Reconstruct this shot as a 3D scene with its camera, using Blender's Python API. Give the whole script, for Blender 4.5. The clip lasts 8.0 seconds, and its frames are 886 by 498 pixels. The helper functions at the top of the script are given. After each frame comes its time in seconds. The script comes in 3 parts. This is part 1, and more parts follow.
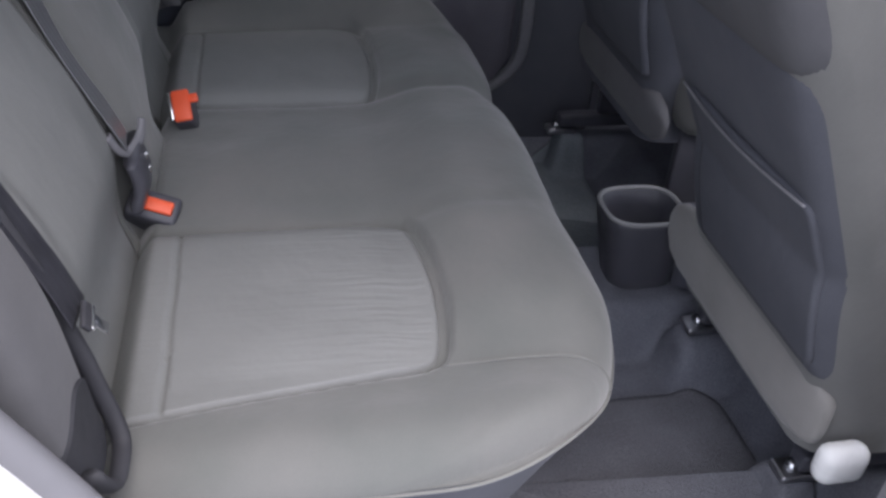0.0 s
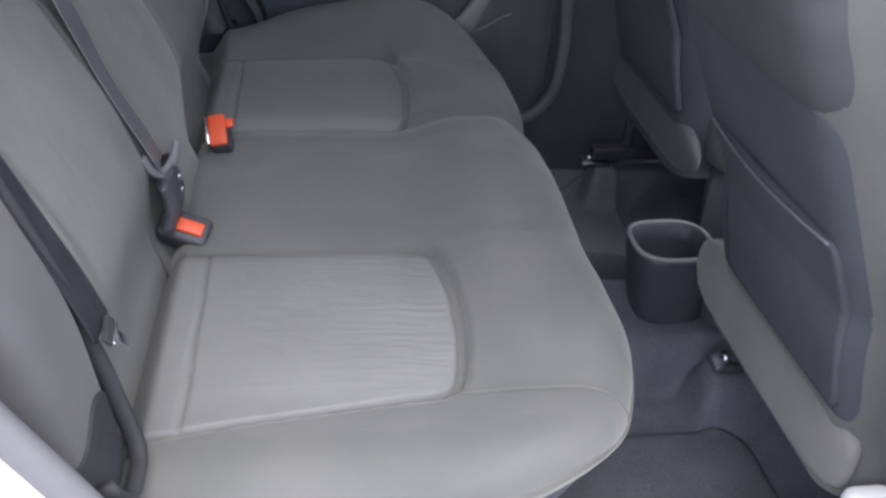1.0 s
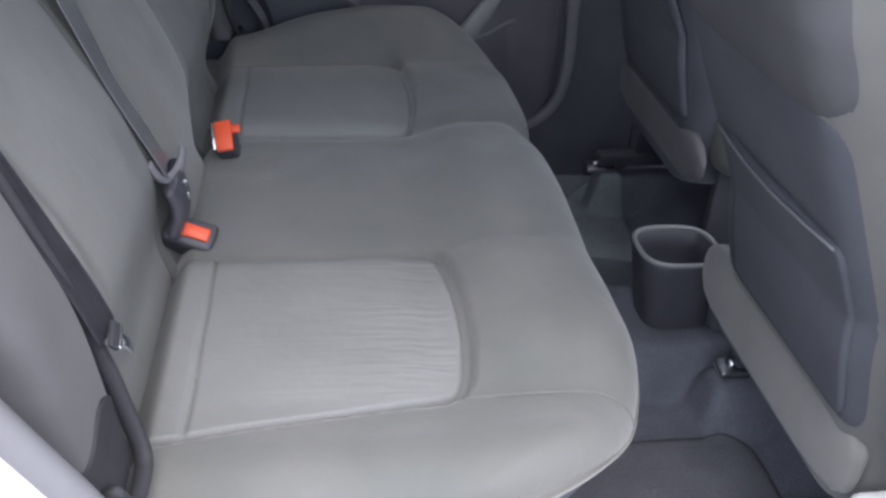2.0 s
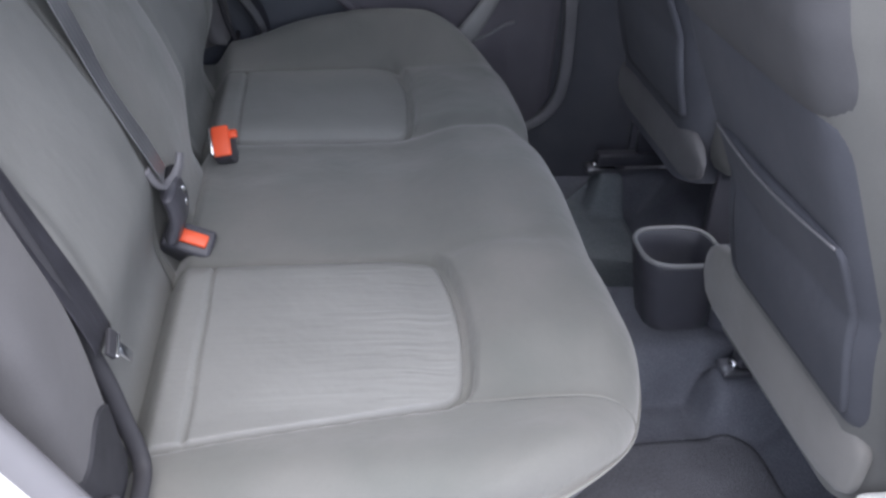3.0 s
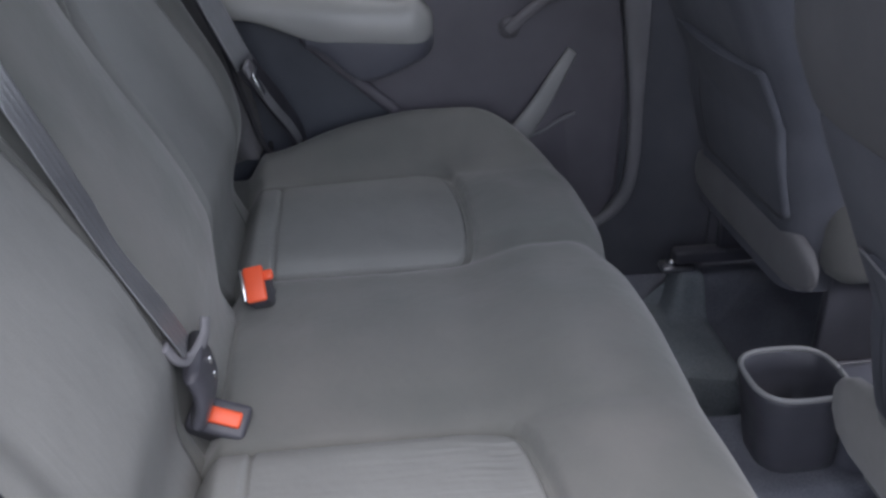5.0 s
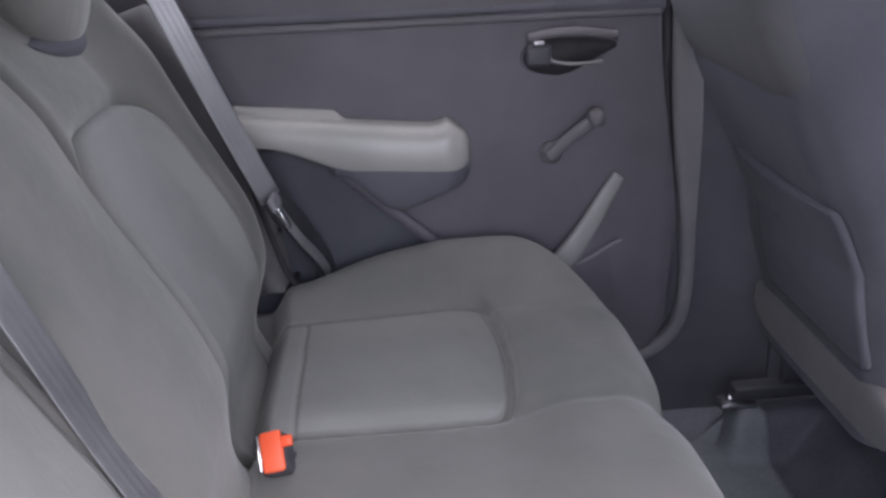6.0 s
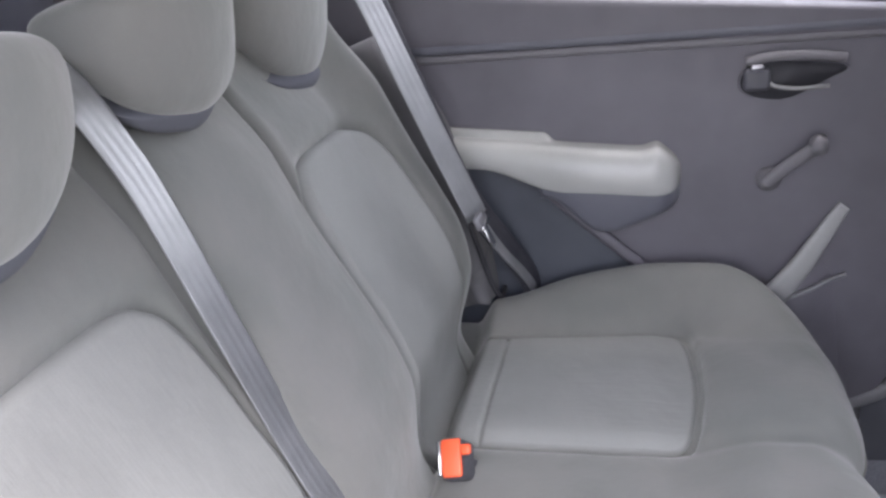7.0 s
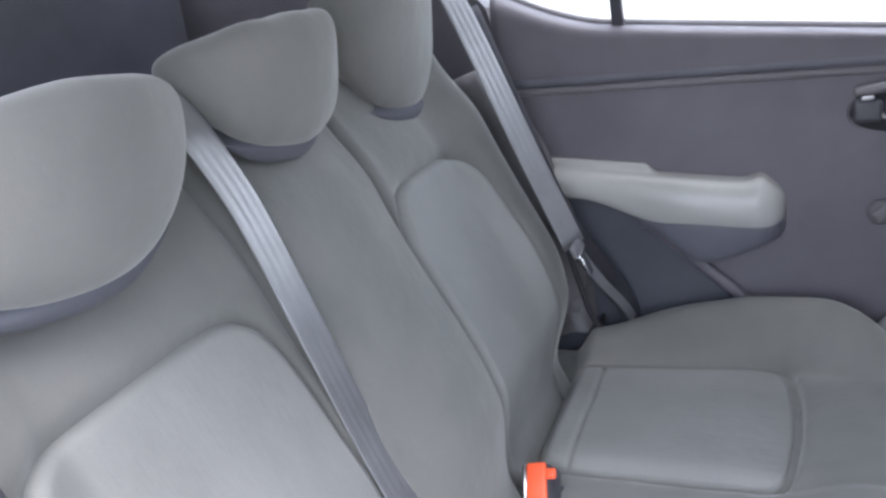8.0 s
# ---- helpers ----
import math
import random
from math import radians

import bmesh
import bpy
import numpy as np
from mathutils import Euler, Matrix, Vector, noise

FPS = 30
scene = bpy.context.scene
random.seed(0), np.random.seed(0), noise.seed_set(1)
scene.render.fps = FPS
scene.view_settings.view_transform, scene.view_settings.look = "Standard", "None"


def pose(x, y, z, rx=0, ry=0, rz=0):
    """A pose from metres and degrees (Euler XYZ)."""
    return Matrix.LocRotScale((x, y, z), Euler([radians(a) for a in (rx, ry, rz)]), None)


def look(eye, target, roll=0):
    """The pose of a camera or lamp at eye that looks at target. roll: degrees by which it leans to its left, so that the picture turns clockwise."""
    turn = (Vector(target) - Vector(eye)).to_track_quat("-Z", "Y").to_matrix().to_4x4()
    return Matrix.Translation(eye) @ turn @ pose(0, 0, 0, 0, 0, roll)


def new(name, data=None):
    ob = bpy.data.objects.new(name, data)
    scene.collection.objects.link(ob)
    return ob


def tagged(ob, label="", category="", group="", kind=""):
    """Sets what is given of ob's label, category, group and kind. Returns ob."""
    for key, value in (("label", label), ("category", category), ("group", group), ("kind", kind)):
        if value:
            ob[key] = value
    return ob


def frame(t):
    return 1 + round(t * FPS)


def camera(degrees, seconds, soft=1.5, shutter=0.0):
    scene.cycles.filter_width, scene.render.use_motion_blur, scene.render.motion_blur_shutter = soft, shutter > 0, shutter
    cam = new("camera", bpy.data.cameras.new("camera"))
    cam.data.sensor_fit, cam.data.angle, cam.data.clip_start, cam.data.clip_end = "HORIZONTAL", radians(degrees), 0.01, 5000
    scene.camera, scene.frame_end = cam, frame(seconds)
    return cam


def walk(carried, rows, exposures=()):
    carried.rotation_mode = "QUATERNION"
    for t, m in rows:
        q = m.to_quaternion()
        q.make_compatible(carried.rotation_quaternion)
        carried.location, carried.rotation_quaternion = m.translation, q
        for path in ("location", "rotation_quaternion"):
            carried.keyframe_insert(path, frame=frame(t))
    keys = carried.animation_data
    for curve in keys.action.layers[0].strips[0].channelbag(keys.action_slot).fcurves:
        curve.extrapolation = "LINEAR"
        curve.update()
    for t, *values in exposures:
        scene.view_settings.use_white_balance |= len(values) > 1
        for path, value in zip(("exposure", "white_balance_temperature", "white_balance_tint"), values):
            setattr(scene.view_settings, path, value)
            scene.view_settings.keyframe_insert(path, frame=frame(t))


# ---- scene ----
cam = camera(54.7, 8.0, soft=2.7)
PATH = [
    (0, (-0.275, -1.128, 1.002), (0.09, 0.465, -0.152), 4.2),
    (0.5, (-0.255, -1.133, 1.004), (0.038, 0.502, -0.11), 4.3),
    (1, (-0.257, -1.139, 1.005), (0.021, 0.508, -0.096), 4.0),
    (1.5, (-0.257, -1.141, 1.005), (0.008, 0.512, -0.09), 3.9),
    (3, (-0.252, -1.136, 1.004), (0.008, 0.523, -0.082), 3.0),
    (3.5, (-0.263, -1.126, 1.001), (-0.014, 0.53, -0.093), 2.5),
    (4, (-0.273, -1.105, 1.0), (-0.018, 0.548, -0.096), 2.5),
    (4.5, (-0.277, -1.038, 0.998), (-0.002, 0.627, -0.076), 1.6),
    (4.8, (-0.252, -0.988, 0.989), (-0.057, 0.741, 0.003), -1.2),
    (5, (-0.263, -0.905, 0.995), (-0.086, 0.838, 0.03), -1.4),
    (5.2, (-0.244, -0.866, 1.001), (-0.092, 0.908, 0.09), -2.1),
    (6.3, (-0.252, -0.755, 1.037), (-0.201, 1.086, 0.257), -2.3),
    (6.5, (-0.216, -0.765, 1.045), (-0.332, 1.075, 0.27), -3.4),
    (7, (-0.161, -0.792, 1.07), (-0.638, 1.0, 0.32), -6.3),
    (7.5, (-0.129, -0.814, 1.076), (-0.84, 0.924, 0.386), -8.2),
    (8, (-0.112, -0.814, 1.078), (-0.86, 0.92, 0.419), -7.9),
]
EXPOSURES = [
    (0.0, 1.17, 6230, 16), (0.5, 1.34, 6210, 15), (1.0, 1.44, 6180, 14), (3.0, 1.55, 6130, 14), (4.5, 1.59, 6130, 14), (5.0, 1.43, 6160, 14), (5.2, 1.52, 6310, 18), (6.3, 2.37, 6470, 20), (7.0, 2.76, 6510, 16), (7.5, 2.82, 6360, 15), (8.0, 2.53, 6160, 13),
]
walk(cam, [(t, look(eye, target, roll)) for t, eye, target, roll in PATH], EXPOSURES)


# ---- world, sun and exposure ----
world = bpy.data.worlds.new("overcast_sky")
scene.world = world
world.use_nodes = True
wn, wl = world.node_tree.nodes, world.node_tree.links
wn.clear()
sky = wn.new("ShaderNodeTexSky")
sky.sky_type, sky.sun_disc = "NISHITA", False
sky.sun_elevation, sky.sun_rotation = radians(71), radians(158)
sky.air_density, sky.dust_density, sky.ozone_density = 1.0, 4.0, 1.0
back = wn.new("ShaderNodeBackground")
back.inputs["Strength"].default_value = 0.14
pale = wn.new("ShaderNodeMixRGB")
pale.inputs[0].default_value = 0.55
pale.inputs[2].default_value = (9.0, 9.2, 9.6, 1)
wout = wn.new("ShaderNodeOutputWorld")
wl.new(sky.outputs[0], pale.inputs[1])
wl.new(pale.outputs[0], back.inputs["Color"])
wl.new(back.outputs[0], wout.inputs["Surface"])
sun = new("sun", bpy.data.lights.new("sun", "SUN"))
sun.data.energy, sun.data.angle, sun.data.color = 1.35, radians(65), (1.0, 0.97, 0.92)
sun.matrix_basis = look((0.45, -1.15, 3.6), (0, 0, 0))


# ---- materials ----
def mat(name, build):
    m = bpy.data.materials.new(name)
    m.use_nodes = True
    nodes, links = m.node_tree.nodes, m.node_tree.links
    build(nodes, links, nodes["Principled BSDF"])
    return m


def noise_node(nodes, links, scale, detail=4.0, stretch=(1, 1, 1)):
    co = nodes.new("ShaderNodeTexCoord")
    mp = nodes.new("ShaderNodeMapping")
    mp.inputs["Scale"].default_value = stretch
    links.new(co.outputs["Object"], mp.inputs["Vector"])
    n = nodes.new("ShaderNodeTexNoise")
    n.inputs["Scale"].default_value, n.inputs["Detail"].default_value = scale, detail
    links.new(mp.outputs[0], n.inputs["Vector"])
    return n


def ramp(nodes, links, src, a, b, lo=0.3, hi=0.7):
    r = nodes.new("ShaderNodeValToRGB")
    r.color_ramp.elements[0].position, r.color_ramp.elements[1].position = lo, hi
    r.color_ramp.elements[0].color, r.color_ramp.elements[1].color = (*a, 1), (*b, 1)
    links.new(src, r.inputs[0])
    return r.outputs[0]


def mix(nodes, links, a, b, fac, mode="MULTIPLY"):
    m = nodes.new("ShaderNodeMixRGB")
    m.blend_type = mode
    m.inputs[0].default_value = fac
    links.new(a, m.inputs[1])
    links.new(b, m.inputs[2])
    return m.outputs[0]


def bump(nodes, links, p, height, strength, distance):
    b = nodes.new("ShaderNodeBump")
    b.inputs["Strength"].default_value, b.inputs["Distance"].default_value = strength, distance
    links.new(height, b.inputs["Height"])
    if p.inputs["Normal"].is_linked:
        links.new(p.inputs["Normal"].links[0].from_socket, b.inputs["Normal"])
    links.new(b.outputs[0], p.inputs["Normal"])


def fabric(name, dark, light, weave=900.0, ribs=0.0, sheen=0.25, rough=0.95, gloss=0.15):
    """Woven cloth: soft stains, fine weave, and ribs that run fore and aft where asked."""
    def build(nodes, links, p):
        big = noise_node(nodes, links, 7.0, 5.0)
        base = ramp(nodes, links, big.outputs[0], dark, light)
        fine = noise_node(nodes, links, weave, 2.0)
        tone = ramp(nodes, links, fine.outputs[0], (0.91, 0.91, 0.91), (1, 1, 1))
        links.new(mix(nodes, links, base, tone, 0.8), p.inputs["Base Color"])
        p.inputs["Roughness"].default_value = rough
        p.inputs["Specular IOR Level"].default_value = gloss
        p.inputs["Sheen Weight"].default_value = sheen
        p.inputs["Sheen Roughness"].default_value = 0.5
        bump(nodes, links, p, fine.outputs[0], 0.16, 0.0006)
        soft = noise_node(nodes, links, 16.0, 3.0)
        bump(nodes, links, p, soft.outputs[0], 0.45, 0.007)
        if ribs:
            lines = noise_node(nodes, links, 1.0, 2.0, (7.0, ribs, 7.0))
            bump(nodes, links, p, lines.outputs[0], 0.22, 0.0012)
    return mat(name, build)


def plastic(name, dark, light, rough=0.5, grain=1400.0, depth=0.0006, scuff=0.09):
    """Grained moulded plastic with faint scuffs."""
    def build(nodes, links, p):
        big = noise_node(nodes, links, 9.0, 6.0)
        links.new(ramp(nodes, links, big.outputs[0], dark, light), p.inputs["Base Color"])
        wear = noise_node(nodes, links, 30.0, 5.0)
        links.new(ramp(nodes, links, wear.outputs[0], (rough - scuff,) * 3, (rough + scuff,) * 3), p.inputs["Roughness"])
        p.inputs["Specular IOR Level"].default_value = 0.4
        fine = noise_node(nodes, links, grain, 2.0)
        bump(nodes, links, p, fine.outputs[0], 0.4, depth)
    return mat(name, build)


def metal(name, colour, rough):
    def build(nodes, links, p):
        big = noise_node(nodes, links, 60.0, 4.0)
        links.new(ramp(nodes, links, big.outputs[0], tuple(c * 0.7 for c in colour), colour), p.inputs["Base Color"])
        p.inputs["Metallic"].default_value, p.inputs["Roughness"].default_value = 1.0, rough
    return mat(name, build)


def webbing(name, dark, light, rough=0.4, gloss=0.6):
    """Seat belt webbing: fine lengthwise lines and a silky gloss."""
    def build(nodes, links, p):
        big = noise_node(nodes, links, 25.0, 3.0)
        links.new(ramp(nodes, links, big.outputs[0], dark, light), p.inputs["Base Color"])
        p.inputs["Roughness"].default_value = rough
        p.inputs["Specular IOR Level"].default_value = gloss
        p.inputs["Coat Weight"].default_value, p.inputs["Coat Roughness"].default_value = 0.6 * gloss, 0.28
        fine = noise_node(nodes, links, 1.0, 2.0, (40.0, 700.0, 40.0))
        bump(nodes, links, p, fine.outputs[0], 0.4, 0.001)
    return mat(name, build)


def carpet(name, dark, light):
    def build(nodes, links, p):
        big = noise_node(nodes, links, 12.0, 6.0)
        fine = noise_node(nodes, links, 420.0, 3.0)
        base = ramp(nodes, links, big.outputs[0], dark, light)
        tone = ramp(nodes, links, fine.outputs[0], (0.62, 0.62, 0.62), (1, 1, 1))
        links.new(mix(nodes, links, base, tone, 0.9), p.inputs["Base Color"])
        p.inputs["Roughness"].default_value = 1.0
        p.inputs["Specular IOR Level"].default_value = 0.05
        bump(nodes, links, p, fine.outputs[0], 0.8, 0.003)
    return mat(name, build)


def glass(name):
    def build(nodes, links, p):
        p.inputs["Base Color"].default_value = (0.93, 0.96, 0.95, 1)
        p.inputs["Roughness"].default_value = 0.02
        p.inputs["Transmission Weight"].default_value = 1.0
        p.inputs["IOR"].default_value = 1.1
        p.inputs["Alpha"].default_value = 0.25
    return mat(name, build)


SEAT = fabric("seat_fabric_grey", (0.121, 0.127, 0.120), (0.159, 0.157, 0.150), 900.0, 0.0, 0.32)
INSERT = fabric("insert_fabric_light_grey", (0.190, 0.193, 0.190), (0.224, 0.227, 0.223), 700.0, 300.0, 0.02, 0.75, 0.2)
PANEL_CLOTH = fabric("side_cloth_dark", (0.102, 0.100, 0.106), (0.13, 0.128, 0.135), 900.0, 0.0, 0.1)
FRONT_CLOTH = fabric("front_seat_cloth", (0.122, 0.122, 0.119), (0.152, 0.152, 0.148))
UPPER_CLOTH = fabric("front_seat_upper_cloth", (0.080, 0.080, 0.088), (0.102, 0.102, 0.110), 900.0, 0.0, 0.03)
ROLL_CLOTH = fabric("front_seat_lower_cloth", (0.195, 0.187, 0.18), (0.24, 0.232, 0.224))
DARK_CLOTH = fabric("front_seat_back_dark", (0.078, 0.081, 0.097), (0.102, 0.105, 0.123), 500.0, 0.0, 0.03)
THREAD = fabric("stitch_piping", (0.15, 0.15, 0.142), (0.195, 0.195, 0.183), 1500.0)
DOOR = plastic("door_plastic_charcoal", (0.091, 0.086, 0.102), (0.116, 0.110, 0.129), 0.5)
DOOR_DARK = plastic("door_plastic_dark", (0.086, 0.088, 0.108), (0.112, 0.114, 0.138), 0.45)
ARM = plastic("armrest_silver_grey", (0.295, 0.297, 0.290), (0.335, 0.336, 0.328), 0.22, 1400.0, 0.0003, 0.02)
FIN = plastic("pocket_edge_grey", (0.22, 0.22, 0.225), (0.27, 0.27, 0.272), 0.4)
WINDER = plastic("winder_grey", (0.125, 0.120, 0.132), (0.155, 0.150, 0.165), 0.45)
TRIM = plastic("pillar_trim_grey", (0.148, 0.146, 0.160), (0.188, 0.186, 0.2), 0.5)
BLACK = plastic("black_plastic", (0.05, 0.05, 0.062), (0.072, 0.072, 0.086), 0.4)
RUBBER = plastic("black_rubber", (0.025, 0.025, 0.03), (0.038, 0.038, 0.045), 0.65)
RED = plastic("orange_red_button", (0.75, 0.095, 0.035), (0.85, 0.125, 0.05), 0.4, 300.0, 0.0002)
STEEL = metal("polished_steel", (0.75, 0.76, 0.78), 0.22)
ZINC = metal("worn_zinc", (0.42, 0.42, 0.45), 0.4)
BELT = webbing("grey_webbing", (0.112, 0.115, 0.124), (0.150, 0.153, 0.164), 0.34, 1.0)
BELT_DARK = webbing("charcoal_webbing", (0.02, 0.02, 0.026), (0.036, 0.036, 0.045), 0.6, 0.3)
CARPET = carpet("floor_carpet", (0.15, 0.156, 0.183), (0.198, 0.205, 0.238))
MAT = carpet("rubber_backed_mat", (0.145, 0.147, 0.166), (0.185, 0.187, 0.21))
# Far mat: lighter base colour than the near one.
MAT_PALE = carpet("pale_mat", (0.25, 0.275, 0.30), (0.315, 0.345, 0.37))
PILLAR = plastic("pillar_plastic_dark", (0.062, 0.064, 0.078), (0.084, 0.086, 0.102), 0.5)
ARCH = plastic("wheel_arch_plastic", (0.042, 0.047, 0.061), (0.060, 0.066, 0.082), 0.5)
HEADLINER = fabric("headliner_cloth", (0.64, 0.64, 0.62), (0.7, 0.7, 0.68))
PAINT = plastic("white_body_paint", (0.78, 0.78, 0.78), (0.82, 0.82, 0.82), 0.25, 40.0, 0.0)
CONCRETE = carpet("pale_concrete", (0.3, 0.3, 0.29), (0.42, 0.42, 0.4))
GLASS = glass("window_glass")


# ---- builders ----
def smooth(a, b, t):
    t = min(1.0, max(0.0, (t - a) / (b - a)))
    return t * t * (3 - 2 * t)


def origin(ob):
    o = Vector((0, 0, 0))
    while ob:
        o, ob = o + ob.matrix_basis.translation, ob.parent
    return o


def thing(name, place, label, category, group=""):
    ob = new(name)
    ob.empty_display_size = 0.05
    ob.matrix_basis = Matrix.Translation(place)
    return tagged(ob, label, category, group)


def link_mesh(name, bm, material, flat=False):
    bmesh.ops.recalc_face_normals(bm, faces=bm.faces)
    data = bpy.data.meshes.new(name)
    bm.to_mesh(data)
    bm.free()
    data.materials.append(material)
    if not flat:
        data.polygons.foreach_set("use_smooth", [True] * len(data.polygons))
    return new(name, data)


def part(name, bm, material, parent, label="", flat=False):
    """Links a bmesh given in world metres as one mesh under a thing or a part."""
    bmesh.ops.translate(bm, verts=bm.verts, vec=-origin(parent))
    ob = link_mesh(name, bm, material, flat)
    ob.parent = parent
    return tagged(ob, label)


def structure(name, bm, material, label, flat=True):
    return tagged(link_mesh(name, bm, material, flat), label, kind="structure")


def sheet(nu, nv, top, base=None):
    """A grid of nu by nv cells, top(u, v) with u and v from 0 to 1, closed by base(u, v) below its rim."""
    bm = bmesh.new()
    rows = [[bm.verts.new(top(i / nu, j / nv)) for j in range(nv + 1)] for i in range(nu + 1)]
    for i in range(nu):
        for j in range(nv):
            bm.faces.new((rows[i][j], rows[i + 1][j], rows[i + 1][j + 1], rows[i][j + 1]))
    if base:
        ring = [(i, 0) for i in range(nu)] + [(nu, j) for j in range(nv)]
        ring += [(i, nv) for i in range(nu, 0, -1)] + [(0, j) for j in range(nv, 0, -1)]
        low = [bm.verts.new(base(i / nu, j / nv)) for i, j in ring]
        for k in range(len(ring)):
            n = (k + 1) % len(ring)
            a, b = rows[ring[k][0]][ring[k][1]], rows[ring[n][0]][ring[n][1]]
            bm.faces.new((a, low[k], low[n], b))
        bm.faces.new(low)
    return bm


def squircle(u, v, n=7.0):
    """From the unit square to a rounded one: x, y in -1 to 1, and how far out the point lies, 0 to 1."""
    a, b = 2 * u - 1, 2 * v - 1
    r = max(abs(a), abs(b))
    if r < 1e-6:
        return 0.0, 0.0, 0.0
    k = 1 / ((abs(a) / r) ** n + (abs(b) / r) ** n) ** (1 / n)
    return a * k, b * k, r


def rbox(cx, cy, cz, sx, sy, sz, r=0.005, seg=3, turn=None):
    bm = bmesh.new()
    bmesh.ops.create_cube(bm, size=1.0)
    bmesh.ops.scale(bm, vec=(sx, sy, sz), verts=bm.verts)
    if r:
        bmesh.ops.bevel(bm, geom=bm.edges[:], offset=min(r, 0.49 * min(sx, sy, sz)), segments=seg, profile=0.5, affect="EDGES")
    if turn:
        bmesh.ops.rotate(bm, verts=bm.verts, matrix=Euler([radians(a) for a in turn]).to_matrix())
    bmesh.ops.translate(bm, verts=bm.verts, vec=(cx, cy, cz))
    return bm


def add(bm, other):
    """Adds the second bmesh to the first."""
    data = bpy.data.meshes.new("scrap")
    other.to_mesh(data)
    other.free()
    bm.from_mesh(data)
    bpy.data.meshes.remove(data)
    return bm


def spline(points, steps=8):
    """A smooth line through the points."""
    pts = [Vector(p) for p in points]
    pts = [2 * pts[0] - pts[1]] + pts + [2 * pts[-1] - pts[-2]]
    out = []
    for a, b, c, d in zip(pts, pts[1:], pts[2:], pts[3:]):
        for k in range(steps):
            t = k / steps
            out.append(0.5 * (2 * b + (c - a) * t + (2 * a - 5 * b + 4 * c - d) * t * t + (3 * b - a - 3 * c + d) * t ** 3))
    return out + [pts[-2]]


def sweep(line, shape, out=(0, 0, 1)):
    """Carries a closed outline, pairs across and outward, along a line."""
    bm = bmesh.new()
    rings = []
    for k, p in enumerate(line):
        ahead = (line[min(k + 1, len(line) - 1)] - line[max(k - 1, 0)]).normalized()
        o = Vector(out(k / (len(line) - 1)) if callable(out) else out)
        o = (o - ahead * o.dot(ahead)).normalized()
        side = ahead.cross(o)
        rings.append([bm.verts.new(p + side * a + o * b) for a, b in shape])
    n = len(shape)
    for r, s in zip(rings, rings[1:]):
        for k in range(n):
            bm.faces.new((r[k], r[(k + 1) % n], s[(k + 1) % n], s[k]))
    bm.faces.new(rings[0])
    bm.faces.new(rings[-1])
    return bm


def oval(a, b, n=12, power=2.0):
    pts = []
    for k in range(n):
        c, s = math.cos(2 * math.pi * k / n), math.sin(2 * math.pi * k / n)
        pts.append((a * math.copysign(abs(c) ** (2 / power), c), b * math.copysign(abs(s) ** (2 / power), s)))
    return pts


def cyl(place, axis, r, depth, n=20, r2=None):
    bm = bmesh.new()
    bmesh.ops.create_cone(bm, cap_ends=True, segments=n, radius1=r, radius2=r if r2 is None else r2, depth=depth)
    edge = [e for e in bm.edges if len(e.link_faces) == 2 and e.calc_face_angle(0) > 1.0]
    bmesh.ops.bevel(bm, geom=edge, offset=min(r, depth) * 0.15, segments=2, affect="EDGES")
    q = Vector((0, 0, 1)).rotation_difference(Vector(axis).normalized())
    bmesh.ops.rotate(bm, verts=bm.verts, matrix=q.to_matrix())
    bmesh.ops.translate(bm, verts=bm.verts, vec=place)
    return bm


def slab(outline, y0, y1):
    """A plate with an outline in x and z, from y0 to y1."""
    bm = bmesh.new()
    a = [bm.verts.new((x, y0, z)) for x, z in outline]
    b = [bm.verts.new((x, y1, z)) for x, z in outline]
    bm.faces.new(a)
    bm.faces.new(b)
    for k in range(len(a)):
        n = (k + 1) % len(a)
        bm.faces.new((a[k], a[n], b[n], b[k]))
    return bm


# ---- the shell of the car: floor, roof, sides ----
ground = bmesh.new()
bmesh.ops.create_grid(ground, x_segments=1, y_segments=1, size=400)
bmesh.ops.translate(ground, verts=ground.verts, vec=(0, 0, -0.32))
structure("ground", ground, CONCRETE, "pale concrete yard under the parked car")


def floor_top(u, v):
    x, y = -0.5 + 2.3 * u, -0.70 + 1.40 * v
    z = 0.095 * smooth(0.135, 0.083, abs(y - 0.02))
    z += 0.085 * smooth(0.43, 0.54, x) * (1 - smooth(0.135, 0.083, abs(y - 0.02)))
    for rail in (-0.45, -0.14, 0.17, 0.565):
        z = max(z, 0.088 * math.exp(-((y - rail) / 0.052) ** 4) * smooth(0.335, 0.375, x))
    z += 0.05 * smooth(0.60, 0.68, abs(y))
    z += 0.004 * noise.noise(Vector((x * 9, y * 9, 0.3)))
    return Vector((x, y, z))


structure("floor", sheet(190, 160, floor_top, lambda u, v: Vector((-0.5 + 2.3 * u, -0.7 + 1.4 * v, -0.06))), CARPET,
          "dark grey moulded carpet floor of the car", False)


def roof_rise(u, v):
    """The crown of the roof: flat along the middle, falling to the tailgate, the windscreen and the sides."""
    return 0.05 * smooth(0.0, 0.35, u) * smooth(1.0, 0.6, u) + 0.03 * math.sin(math.pi * v)


roof = sheet(30, 14, lambda u, v: Vector((-1.24 + 2.18 * u, -0.57 + 1.14 * v, 1.17 + roof_rise(u, v))),
             lambda u, v: Vector((-1.24 + 2.18 * u, -0.57 + 1.14 * v, 1.27)))
structure("ceiling", roof, HEADLINER, "pale grey cloth headliner under the roof", False)

